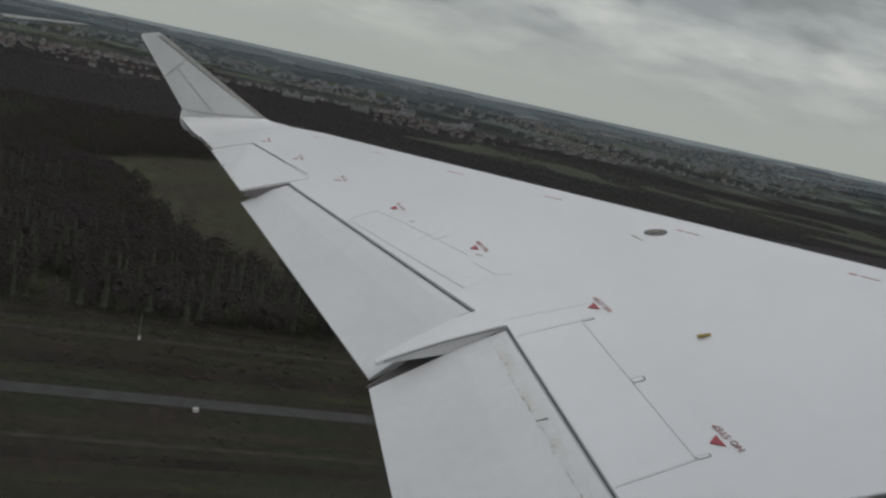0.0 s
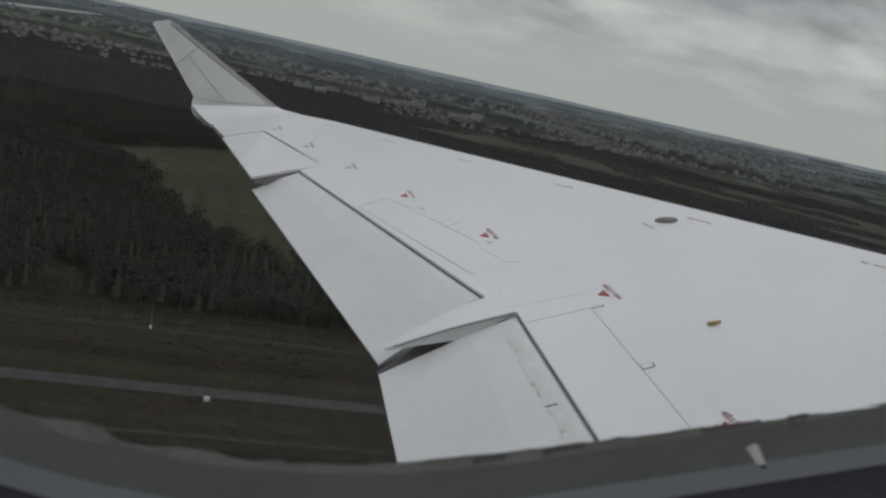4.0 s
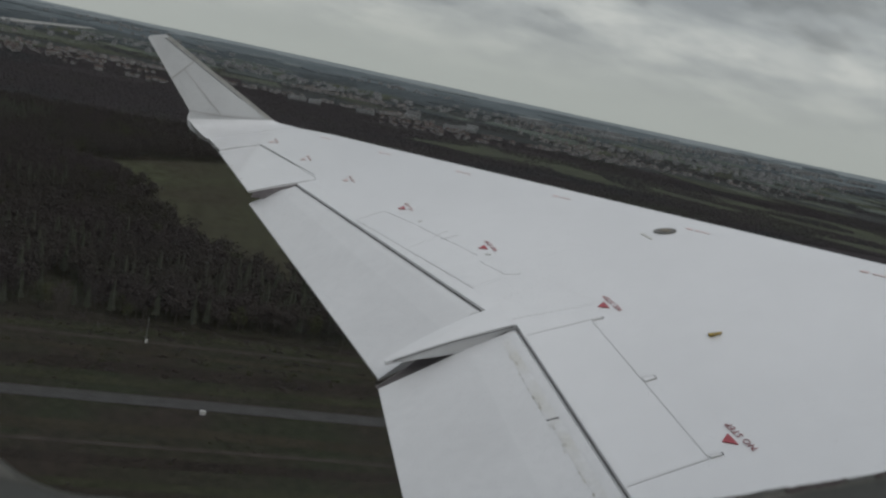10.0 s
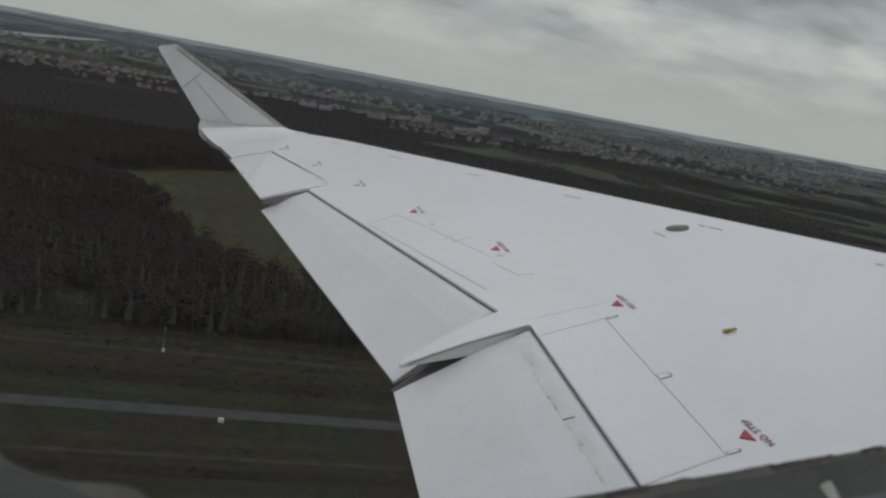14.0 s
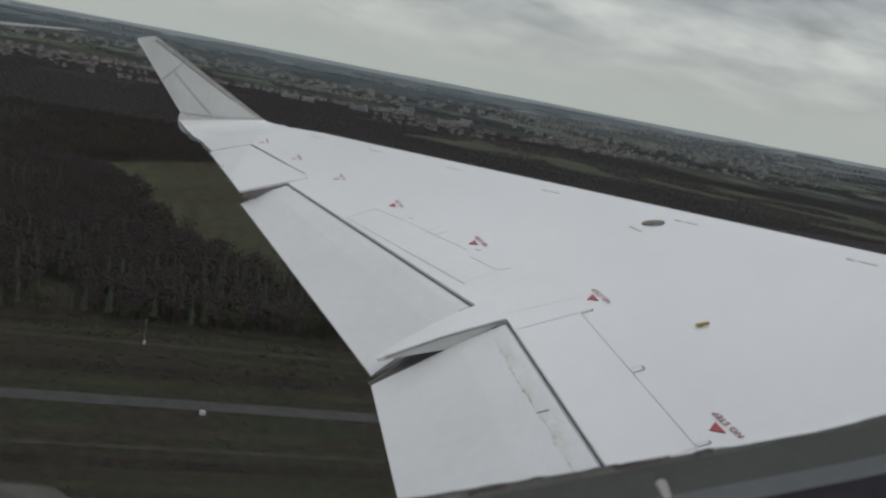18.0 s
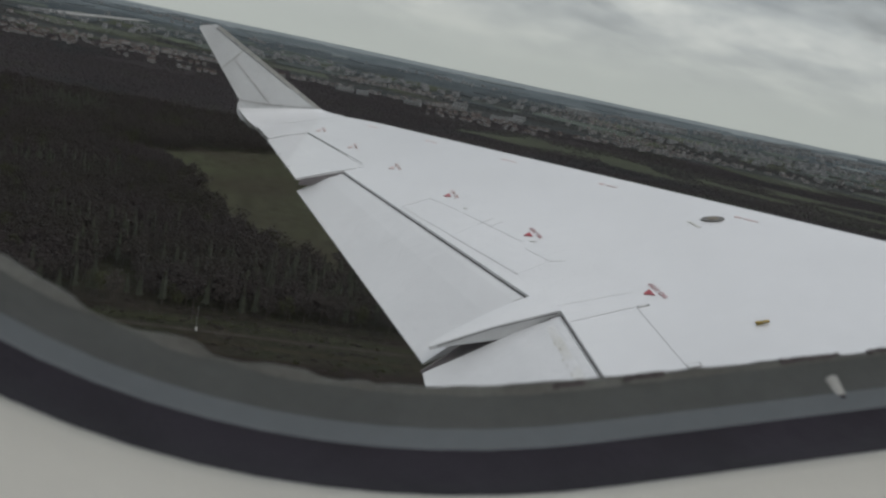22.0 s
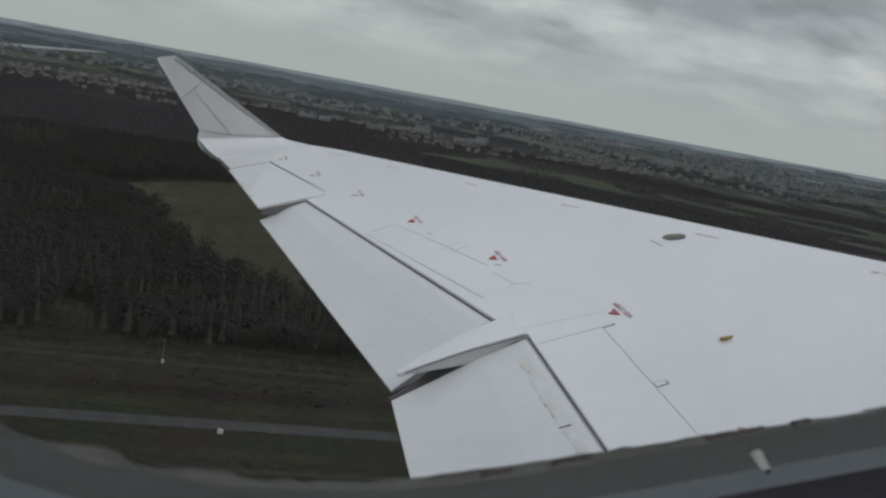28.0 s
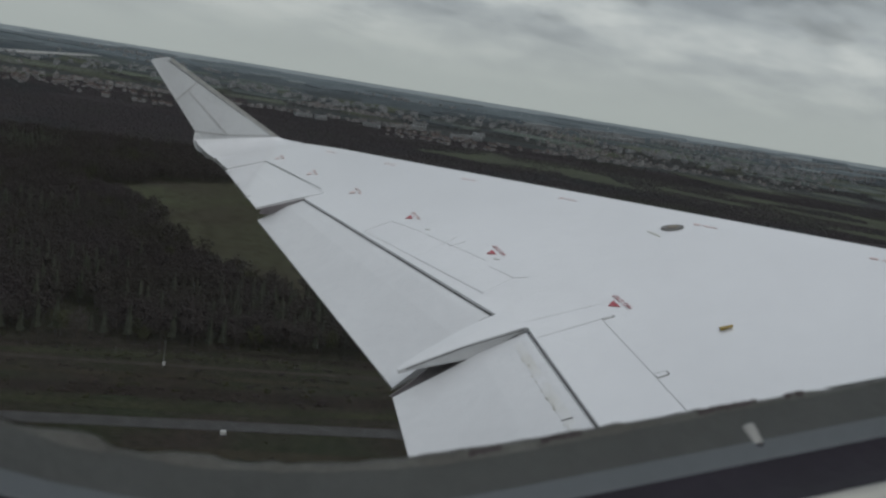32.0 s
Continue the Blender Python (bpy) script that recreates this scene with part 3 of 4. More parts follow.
WORDS, MID_WORDS, PALE_WORDS = word_pair(DARK_RED), word_pair(MID_RED), word_pair(PALE_RED)
SLOPE = Matrix.Rotation(radians(2.5), 4, "X")
for x, y in ((1.540, 3.536), (1.619, 4.724), (1.349, 5.715), (1.098, 6.648), (0.873, 7.503), (0.665, 8.301), (0.480, 9.065)):
    far = y > 7.2
    mark = part("warning_triangle", prism([top(x - 0.044, y - 0.030, 0.0045), top(x - 0.003, y - 0.067, 0.0045), top(x + 0.001, y + 0.007, 0.0045)], (0, 0, 1), 0.004), PALE_RED if far else RED, wing, "red warning triangle")
    for me in WORDS if y < 4 else MID_WORDS if y < 6 else PALE_WORDS:
        ob = new("lettering", me)
        ob.parent = wing
        ob.matrix_basis = Matrix.Translation(top(x + 0.031, y - 0.020, 0.0045)) @ SLOPE @ Matrix.Rotation(radians(90), 4, "Z")
for x, y in ((0.93, 8.858), (1.28, 8.041), (1.67, 7.171), (2.06, 6.28), (2.48, 5.339), (2.89, 4.432)):
    d = Vector((-0.45, 1)).normalized()
    a = Vector((x, y)) - d * 0.09
    part("marking_bar", strip(a + d * 0.03, a + d * 0.12, 0.009, 0.0025), PALE_RED, wing, "pale red line of small writing")
    part("marking_bar", strip(a + d * 0.14, a + d * 0.18, 0.018, 0.0025), PALE_RED, wing, "pale red mark")


# upturned tip
TIP = [(0.580, 9.80, 0.43), (-0.256, 10.173, 1.320), (-0.276, 10.185, 1.340), (-0.420, 10.212, 1.345), (-0.441, 10.208, 1.328), (-0.188, 9.98, 0.634), (-0.214, 9.965, 0.590), (-0.226, 9.955, 0.545), (-0.226, 9.945, 0.495), (-0.205, 9.935, 0.450), (-0.165, 9.92, 0.418), (-0.087, 9.90, 0.39)]
tip = part("winglet", prism(TIP, (-0.15, -0.98, 0.2), 0.045), SHADE_GREY, wing, "upturned wing tip greyed for shade, with panel lines")
OUT = Vector((-0.15, -0.98, 0.2)).normalized() * 0.004


def on_tip(pairs, wide, mat, name):
    a, b = (Vector(p) for p in pairs)
    d = (b - a).normalized()
    s = d.cross(OUT).normalized() * wide / 2
    part(name, prism([a + s + OUT, a - s + OUT, b - s + OUT, b + s + OUT], OUT, 0.004), mat, tip)


on_tip(((-0.303, 10.08, 0.935), (-0.048, 10.077, 1.082)), 0.010, SEAM, "panel_line")
on_tip(((-0.165, 10.076, 1.008), (0.094, 9.911, 0.551)), 0.008, SEAM, "panel_line")
on_tip(((-0.188, 9.98, 0.634), (0.094, 9.911, 0.551)), 0.007, SEAM, "panel_line")
on_tip(((0.094, 9.911, 0.551), (0.516, 9.82, 0.472)), 0.005, SEAM, "panel_line")
on_tip(((0.548, 9.81, 0.452), (-0.254, 10.17, 1.312)), 0.030, METAL, "leading_edge_strip")
on_tip(((0.515, 9.822, 0.452), (-0.283, 10.175, 1.308)), 0.006, COVE, "panel_line")
on_tip(((-0.03, 9.93, 0.58), (-0.02, 9.90, 0.47)), 0.007, SEAM, "panel_line")


def tip_root():
    rings = []
    for k in range(9):
        s = k / 8
        low = Vector((0.74, 9.50, 0)).lerp(Vector((-0.075, 9.58, 0)), s)
        low = top(low.x, low.y, 0.0)
        corner = Vector((0.587, 9.78, 0.43)).lerp(Vector((-0.15, 9.90, 0.437)), s)
        high = Vector((0.56, 9.80, 0.46)).lerp(Vector((-0.215, 9.955, 0.56)), s)
        ring = []
        for j in range(8):
            t = j / 7
            ring.append(low * (1 - t) ** 2 + corner * 2 * t * (1 - t) + high * t * t + OUT)
        rings.append(ring + [high + Vector((0, 0.03, -0.02)), corner + Vector((0, 0.02, -0.06)), low - Vector((0, 0, 0.03))])
    return loft(rings, caps=True)


part("tip_fillet", tip_root(), WHITE, wing, "grey curve where the wing turns up", smooth=True)
part("static_wick", tube(bmesh.new(), (-0.435, 10.21, 1.33), (-0.50, 10.23, 1.315), 0.004, 0.002, 5), COVE, tip)


for y in (8.0, 8.45, 8.9, 9.25):
    x = 0.172 - 0.112 * (y - 7.535)
    part("static_wick", tube(bmesh.new(), top(x + 0.03, y, -0.006), top(x - 0.022, y, -0.012), 0.004, 0.002, 5), FAINT, wing)


# ---- the cabin: window, side wall, and the lining behind ----
LEAN = radians(5.75)
SILL = Vector((0.06, 0, 1.7455))


def opening(grow, y, n=20, rag=None):
    """The outline of the window, widened by grow, at depth y."""
    left, right, high = -0.15, 0.268, 0.50
    a, b = 0.15, 0.103
    pts = []
    for cx, cz, start in ((left + a, b, 180), (right - a, b, 270), (right - a, high - b, 0), (left + a, high - b, 90)):
        for k in range(n + 1):
            t = radians(start + 90 * k / n)
            pts.append((cx + (a + grow) * math.cos(t), cz + (b + grow) * math.sin(t)))
        if start == 180:
            for k in range(1, 2 * n):
                pts.append((cx + (right - left - 2 * a) * k / (2 * n), -grow))
    out = []
    for k, (u, v) in enumerate(pts):
        if rag:
            g = rag(u, v)
            u, v = u + (0.059 - u) * g, v + (0.25 - v) * g
        out.append(Vector((SILL.x + u * math.cos(LEAN) + v * math.sin(LEAN), y, SILL.z - u * math.sin(LEAN) + v * math.cos(LEAN))))
    return out


def torn(u, v):
    """How far the old sealant creeps in over the pane, in uneven tongues."""
    rise = 0.0
    for foot, long, high in ((-0.103, 0.026, 0.0024), (-0.0797, 0.018, 0.0030), (-0.058, 0.018, 0.0019), (-0.0465, 0.008, 0.0010)):
        s = (u - foot + long) / long
        if v < 0.12 and 0 < s < 1:
            a, c = min(1.0, s * 1.6), max(0.0, (s - 0.72) / 0.28)
            rise = high * a * a * (3 - 2 * a) * (1 - c * c * (3 - 2 * c))
    w = noise.noise(Vector((u * 105, v * 105, 2.4))) + 0.35 * noise.noise(Vector((u * 310, v * 310, 7.0)))
    flat = max(0.0, 1 - abs(u) / 0.09) if v < 0.12 else 0.0
    return -0.002 + 0.0055 * flat + rise * 2.7 + 0.0035 * max(0.0, w - 0.10)


window = thing("window_1", "cabin window with a grey rim and crumbling sealant round the pane", "window", AIR, kind="structure")
part("sealant", loft([opening(0.0, 1.2062, 120, torn), opening(0.0012, 1.2045, 120), opening(0.004, 1.2085, 120), opening(0.006, 1.213, 120), opening(0.0003, 1.2078, 120, torn), opening(0.0, 1.2062, 120, torn)]), SEAL, window, "crumbling grey-brown sealant", smooth=True)
part("gasket", loft([opening(0.0006, 1.2052), opening(0.0022, 1.2020), opening(0.0046, 1.1964), opening(0.009, 1.1964), opening(0.009, 1.2095), opening(0.0006, 1.2052)]), GASKET, window, "grey sloping gasket", smooth=True)
part("inner_rim", loft([opening(0.0045, 1.1965), opening(0.0052, 1.1948), opening(0.0067, 1.1920), opening(0.011, 1.1920), opening(0.011, 1.1965), opening(0.0045, 1.1965)]), RIM, window, "pale blue-grey rim", smooth=True)
part("dark_reveal", loft([opening(0.0070, 1.1922), opening(0.0105, 1.186), opening(0.0098, 1.1785), opening(0.016, 1.1785), opening(0.016, 1.1922), opening(0.0070, 1.1922)]), RUBBER, window, "dark rubber reveal", smooth=True)
part("trim_ring", loft([opening(0.0098, 1.1788), opening(0.0093, 1.1775), opening(0.0100, 1.1755), opening(0.0135, 1.1715), opening(0.022, 1.163), opening(0.036, 1.152), opening(0.052, 1.145), opening(0.072, 1.1405), opening(0.072, 1.152), opening(0.017, 1.1788), opening(0.0098, 1.1788)]), CREAM, window, "cream moulded window surround", smooth=True)
pane = part("pane", loft([opening(0.003, 1.2115, 8), opening(0.003, 1.2125, 8)], caps=True), PANE, window, "clear scratched window pane")
pane.visible_shadow = False
bm = tube(bmesh.new(), (0.1220, 1.2010, 1.7364), (0.1216, 1.1962, 1.7333), 0.0017, 0.0016, 14)
bmesh.ops.bevel(bm, geom=[e for e in bm.edges if e.calc_length() < 0.002], offset=0.0003, segments=2, affect="EDGES")
pin = part("vent_pin", bm, WHITE_BOX, window, "small white plastic pin with a dark tip", smooth=True)
part("pin_tip", tube(bmesh.new(), (0.1216, 1.19635, 1.73340), (0.1215, 1.1954, 1.7328), 0.00165, 0.0014, 14), RUBBER, pin)


# dark broken places along the sealant
rng = random.Random(8)
for mid, half in ((-0.002, 0.0040), (0.0165, 0.0050), (0.0600, 0.0080), (0.0785, 0.0028)):
    n = max(3, int(half * 2 / 0.0011))
    up = [(mid - half + 2 * half * k / n, 1.05 + rng.uniform(-0.12, 0.1)) for k in range(n + 1)]
    up += [(mid + half - 2 * half * k / n, rng.uniform(0.05, 0.55)) for k in range(n + 1)]
    flake = [Vector((SILL.x + u * math.cos(LEAN) + 0.0011 * k * math.sin(LEAN), 1.2049 + 0.0010 * k, SILL.z - u * math.sin(LEAN) + 0.0011 * k * math.cos(LEAN))) for u, k in up]
    part("sealant_chip", prism(flake, (0, -0.8, 0.6), 0.0006), CHIP, window, "dark broken place in the sealant")


def sheet_round(y0, y1, grow, wide=1.6, high=1.25):
    """A side wall with the window cut through it."""
    ring0, ring1 = opening(grow, y0, 10), opening(grow, y1, 10)
    c = sum(ring0, Vector()) / len(ring0)

    def outer(ring, y):
        pts = []
        for p in ring:
            d = p - c
            k = min(wide / max(abs(d.x), 1e-6), high / max(abs(d.z), 1e-6))
            pts.append(Vector((c.x + d.x * k, y, c.z + d.z * k)))
        return pts
    return loft([outer(ring0, y0), ring0, ring1, outer(ring1, y1), outer(ring0, y0)])


inner_wall = thing("wall_cabin", "cream plastic cabin side wall round the window", "wall", AIR, kind="structure")
part("side_panel", sheet_round(1.1405, 1.1495, 0.070), CREAM, inner_wall, "cream plastic side panel")
hull = thing("wall_hull", "dark grey fuselage side round the window", "wall", AIR, kind="structure")
# kept dark so no bright edge shows past the sealant
part("hull_skin", sheet_round(1.2165, 1.224, 0.012, 0.75, 0.66), COVE, hull, "dark grey metal skin")


def slab(name, size, at, mat, label):
    root = new(name)
    root.matrix_world = AIR
    tagged(root, label, name.split("_")[0], kind="structure")
    part("panel", box(bmesh.new(), size, at), mat, root)


slab("floor", (3.2, 2.7, 0.05), (0.07, -0.22, 0.76), CARPET, "dark blue carpeted cabin floor")
slab("ceiling", (3.2, 2.7, 0.05), (0.07, -0.22, 3.22), DARK_CABIN, "pale plastic cabin ceiling")
slab("wall_front", (0.05, 2.7, 2.41), (1.695, -0.22, 1.99), DARK_CABIN, "pale plastic cabin partition")
slab("wall_back", (0.05, 2.7, 2.41), (-1.555, -0.22, 1.99), DARK_CABIN, "pale plastic cabin partition")
# unseen wall; openings raised so their lamps stay out of the pane's reflection
far_wall = thing("wall_opposite", "unseen cream cabin wall with openings for fill lamps", "wall", AIR, kind="structure")
for z0, z1 in ((0.785, 2.18), (2.68, 3.195)):
    part("panel", box(bmesh.new(), (3.2, 0.05, z1 - z0), (0.07, -1.545, (z0 + z1) / 2)), CREAM, far_wall)
for x0, x1 in ((-1.53, -1.1), (-0.7, -0.3), (0.1, 0.5), (0.9, 1.3), (1.6, 1.67)):
    part("panel", box(bmesh.new(), (x1 - x0, 0.05, 0.5), ((x0 + x1) / 2, -1.545, 2.43)), CREAM, far_wall)
# fill lamps added for the window trim, weaker forward to darken its left side
for x, power in ((-0.9, 12.0), (-0.1, 10.0), (0.7, 5.0), (1.45, 3.0)):
    lamp = new("cabin_fill", bpy.data.lights.new("cabin_fill", "AREA"))
    lamp.data.shape, lamp.data.size, lamp.data.size_y, lamp.data.energy = "RECTANGLE", 0.38 if x < 1.4 else 0.28, 0.48, power
    lamp.data.color = (0.97, 0.98, 1.0)
    lamp.matrix_world = AIR @ look((x, -1.53, 2.43), (x, 0, 2.2))


def barrel():
    """The outer skin: a rounded tube along the cabin, open at this window, tapering to both ends."""
    xs = [-9.0, -7.0, -5.0, -3.2, -2.2, -1.4, -0.8, -0.35, 0.07, 0.5, 0.95, 1.5, 2.4, 3.6, 5.2, 7.0, 8.4, 9.0]
    n = 56
    bm, rows = bmesh.new(), []
    for x in xs:
        slim = 1.0 if abs(x) < 5.5 else 1.0 - 0.16 * ((abs(x) - 5.5) / 3.5) ** 2
        row = []
        for k in range(n):
            c, s = math.cos(2 * math.pi * k / n), math.sin(2 * math.pi * k / n)
            q = (abs(c) ** 4 + abs(s) ** 4) ** -0.25
            row.append(bm.verts.new((x, -0.22 + 1.456 * slim * q * c, 1.85 + 2.0 * slim * q * s)))
        rows.append(row)
    for r0, r1 in zip(rows, rows[1:]):
        for i in range(n):
            j = (i + 1) % n
            mid = (r0[i].co + r0[j].co + r1[i].co + r1[j].co) / 4
            if not (-0.36 < mid.x < 0.51 and mid.y > 1 and 1.4 < mid.z < 2.5):
                bm.faces.new((r0[i], r0[j], r1[j], r1[i]))
    bm.faces.new(rows[0])
    bm.faces.new(rows[-1][::-1])
    return bm


body = thing("fuselage", "white airliner fuselage above the wing root", "fuselage", AIR)
part("outer_skin", barrel(), WHITE, body, smooth=True)
for k in range(-5, 7):
    if k:
        x = 0.07 + 0.8 * k
        ring = [Vector((x + 0.13 * (abs(math.cos(t)) ** 0.6) * math.copysign(1, math.cos(t)), 1.238, 2.0 + 0.2 * (abs(math.sin(t)) ** 0.6) * math.copysign(1, math.sin(t)))) for t in (2 * math.pi * (i + 0.5) / 24 for i in range(24))]
        part("outer_pane", prism(ring, (0, 1, 0), 0.012), CAP, body)


# ---- the land below ----
def land(x, y):
    """Height of the ground: a plain raised towards its rim so the horizon fits the camera's view."""
    t = min(max((math.hypot(x, y) - 2500) / 2360, 0), 1)
    return 93 * t ** 1.15 * (1 + 0.04 * noise.noise(Vector((x / 900, y / 900, 0)))) + 3 * t * noise.noise(Vector((x / 300, y / 300, 3)))


def ground_sheet():
    """One round sheet; bands of painted haze, each paler and bluer, begin at uneven distances."""
    radii = [0.5, 60, 120, 200, 300, 450, 700, 1000, 1400, 1900, 2400, 2700, 2900] + [3000 + 62 * k for k in range(31)]
    n = 200
    verts, faces, index = [], [], []
    for r in radii:
        for k in range(n):
            a = 2 * math.pi * k / n
            verts.append((r * math.cos(a), r * math.sin(a), land(r * math.cos(a), r * math.sin(a))))
    for i in range(len(radii) - 1):
        for k in range(n):
            j = (k + 1) % n
            faces.append((i * n + k, (i + 1) * n + k, (i + 1) * n + j, i * n + j))
            a, r = 2 * math.pi * k / n, radii[i]
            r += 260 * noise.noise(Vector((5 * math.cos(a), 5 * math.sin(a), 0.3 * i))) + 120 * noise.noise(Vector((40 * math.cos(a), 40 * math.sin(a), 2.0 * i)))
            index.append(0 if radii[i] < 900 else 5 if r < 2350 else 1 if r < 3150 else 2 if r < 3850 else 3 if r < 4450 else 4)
    return mesh_of("ground", verts, faces, (SOIL, HAZE_1, HAZE_2, HAZE_3, HAZE_4, WOODS_0), index)


tagged(new("ground", ground_sheet()), "dark heath and woodland floor raised at its rim", "ground", kind="structure")


def patch(name, outline, mat, label, lift=0.15, cells=1):
    """A field or strip laid on the ground."""
    bm = bmesh.new()
    fine = []
    for a, b in zip(outline, outline[1:] + outline[:1]):
        n = max(1, int(math.dist(a, b) // 60))
        for k in range(n):
            t = k / n
            x, y = a[0] + (b[0] - a[0]) * t, a[1] + (b[1] - a[1]) * t
            w = min(6.0, 0.012 * math.hypot(x, y)) if cells else 0
            x += w * noise.noise(Vector((x / 40, y / 40, 1)))
            y += w * 2 * noise.noise(Vector((x / 40, y / 40, 5)))
            fine.append((x, y))
    top_ring = [bm.verts.new((x, y, land(x, y) + lift)) for x, y in fine]
    low_ring = [bm.verts.new((x, y, land(x, y) - 0.3)) for x, y in fine]
    bm.faces.new(top_ring)
    for i in range(len(fine)):
        j = (i + 1) % len(fine)
        bm.faces.new((top_ring[i], low_ring[i], low_ring[j], top_ring[j]))
    bmesh.ops.triangulate(bm, faces=bm.faces[:])
    bmesh.ops.recalc_face_normals(bm, faces=bm.faces)
    m = bpy.data.meshes.new(name)
    bm.to_mesh(m)
    bm.free()
    m.materials.append(mat)
    return tagged(new(name, m), label, name.split("_")[0], kind="structure")


def along(x0, x1, y, wide):
    return [(x0, y - wide / 2), (x1, y - wide / 2 + 2), (x1, y + wide / 2 + 2), (x0, y + wide / 2)]


VERGE = [(-700, 150), (800, 155), (800, 352), (300, 353), (-60, 345), (-700, 340)]
patch("grass_verge", VERGE, GRASS, "rough grass strip beside the wood", 0.06)
# mown and trodden bands in the grass, each a little browner or greener
BANDS = [material("grass_band", c, 0.95, vary=0.25, scale=0.05, fine=0.25, gloss=0.0) for c in ((0.037, 0.039, 0.024), (0.030, 0.025, 0.021), (0.041, 0.037, 0.026))]
for k, (y, wide) in enumerate(((162, 9), (181, 5), (199, 12), (216, 4), (229, 6), (251, 8), (286, 5), (297, 9), (312, 4), (334, 5), (343, 4))):
    patch("grass_band", along(-700, 800, y, wide), BANDS[k % 3], "long band of rough grass of another shade", 0.08 + 0.003 * k)
patch("road", along(-700, 800, 272, 7.5), ASPHALT, "straight grey asphalt service road", 0.14, 0)
patch("track", along(-700, 800, 326, 3.0), DIRT, "narrow dirt track along the fence", 0.12, 0)
patch("track", along(-700, 800, 240, 2.2), DIRT, "faint dirt track through the grass", 0.12, 0)
CLEARING = [(-62, 725), (-20, 775), (52, 850), (120, 700), (110, 480), (64, 425), (32, 470), (12, 520), (-16, 560), (-2, 620), (-30, 670)]
FIELD = [(400, 1620), (600, 1880), (840, 1810), (1200, 1560), (1900, 1500), (1900, 1330), (1060, 1090), (1000, 1110), (740, 1350)]
patch("meadow", CLEARING, MEADOW, "green clearing among dark woods", 0.2)
patch("meadow", FIELD, HAZED_MEADOW, "broad green meadow between woods", 0.2)
rng = random.Random(21)
for k in range(26):
    a = radians(rng.uniform(48, 100))
    r = rng.uniform(2300, 3300)
    x, y = r * math.cos(a), r * math.sin(a)
    w, d = rng.uniform(60, 200), rng.uniform(40, 120)
    t = rng.uniform(0, 3.14)
    c, s = math.cos(t), math.sin(t)
    out = [(x + u * c - v * s, y + u * s + v * c) for u, v in ((-w, -d), (w, -d * 0.8), (w * 0.9, d), (-w * 0.8, d * 0.9))]
    patch("field", out, rng.choice((HAZED_FARM, HAZED_MEADOW, HAZED_MEADOW)), "distant field on the plain", 0.4 + 0.05 * k)
# small fields and clearings as far as the raised rim, haze painted into their colours
HAZED_FIELDS = [material("hazed_field", c, 0.95, vary=0.15, scale=0.01, fine=0.15, gloss=0.0) for c in ((0.105, 0.120, 0.105), (0.080, 0.091, 0.086), (0.064, 0.072, 0.074))]
HAZED_FAR = [material("far_hazed_field", c, 0.95, vary=0.12, scale=0.008, fine=0.1, gloss=0.0) for c in ((0.175, 0.196, 0.192), (0.134, 0.153, 0.156), (0.104, 0.120, 0.126))]
for k in range(110):
    a, r = radians(rng.uniform(38, 110)), rng.uniform(2850, 4500)
    x, y = r * math.cos(a), r * math.sin(a)
    w, d, t = rng.uniform(35, 150), rng.uniform(25, 90), a + rng.uniform(0.9, 2.2)
    c, s = math.cos(t), math.sin(t)
    out = [(x + u * c - v * s, y + u * s + v * c) for u, v in ((-w, -d), (w * 0.3, -d * rng.uniform(0.6, 1.2)), (w, -d * 0.8), (w * 0.9, d), (0, d * rng.uniform(0.6, 1.3)), (-w * 0.8, d * 0.9))]
    patch("field", out, rng.choice(HAZED_FIELDS if r < 3650 else HAZED_FAR), "small distant field among woods", 1.0 + 0.02 * k)
patch("gravel_pit", [(-620, 3000), (-330, 3560), (-300, 3540), (-560, 2950)], SAND, "long pale strip of gravel beside the town", 3.2)


def inside(x, y, poly):
    hit = False
    for (x0, y0), (x1, y1) in zip(poly, poly[1:] + poly[:1]):
        if (y0 > y) != (y1 > y) and x < (x1 - x0) * (y - y0) / (y1 - y0) + x0:
            hit = not hit
    return hit


def town_here(x, y):
    """How built-up the ground is."""
    if y < 1150:
        return 0.0
    n = noise.noise(Vector((x / 480 + 7, y / 190, 4)))
    band = 0.0
    if 1850 < y - 0.10 * x < 2800 and x < 900:
        band = 1.3
    if x > 600 and 2050 < y < 3200:
        band = 0.75
    return band * max(0.0, min(1.0, 2.8 * n))


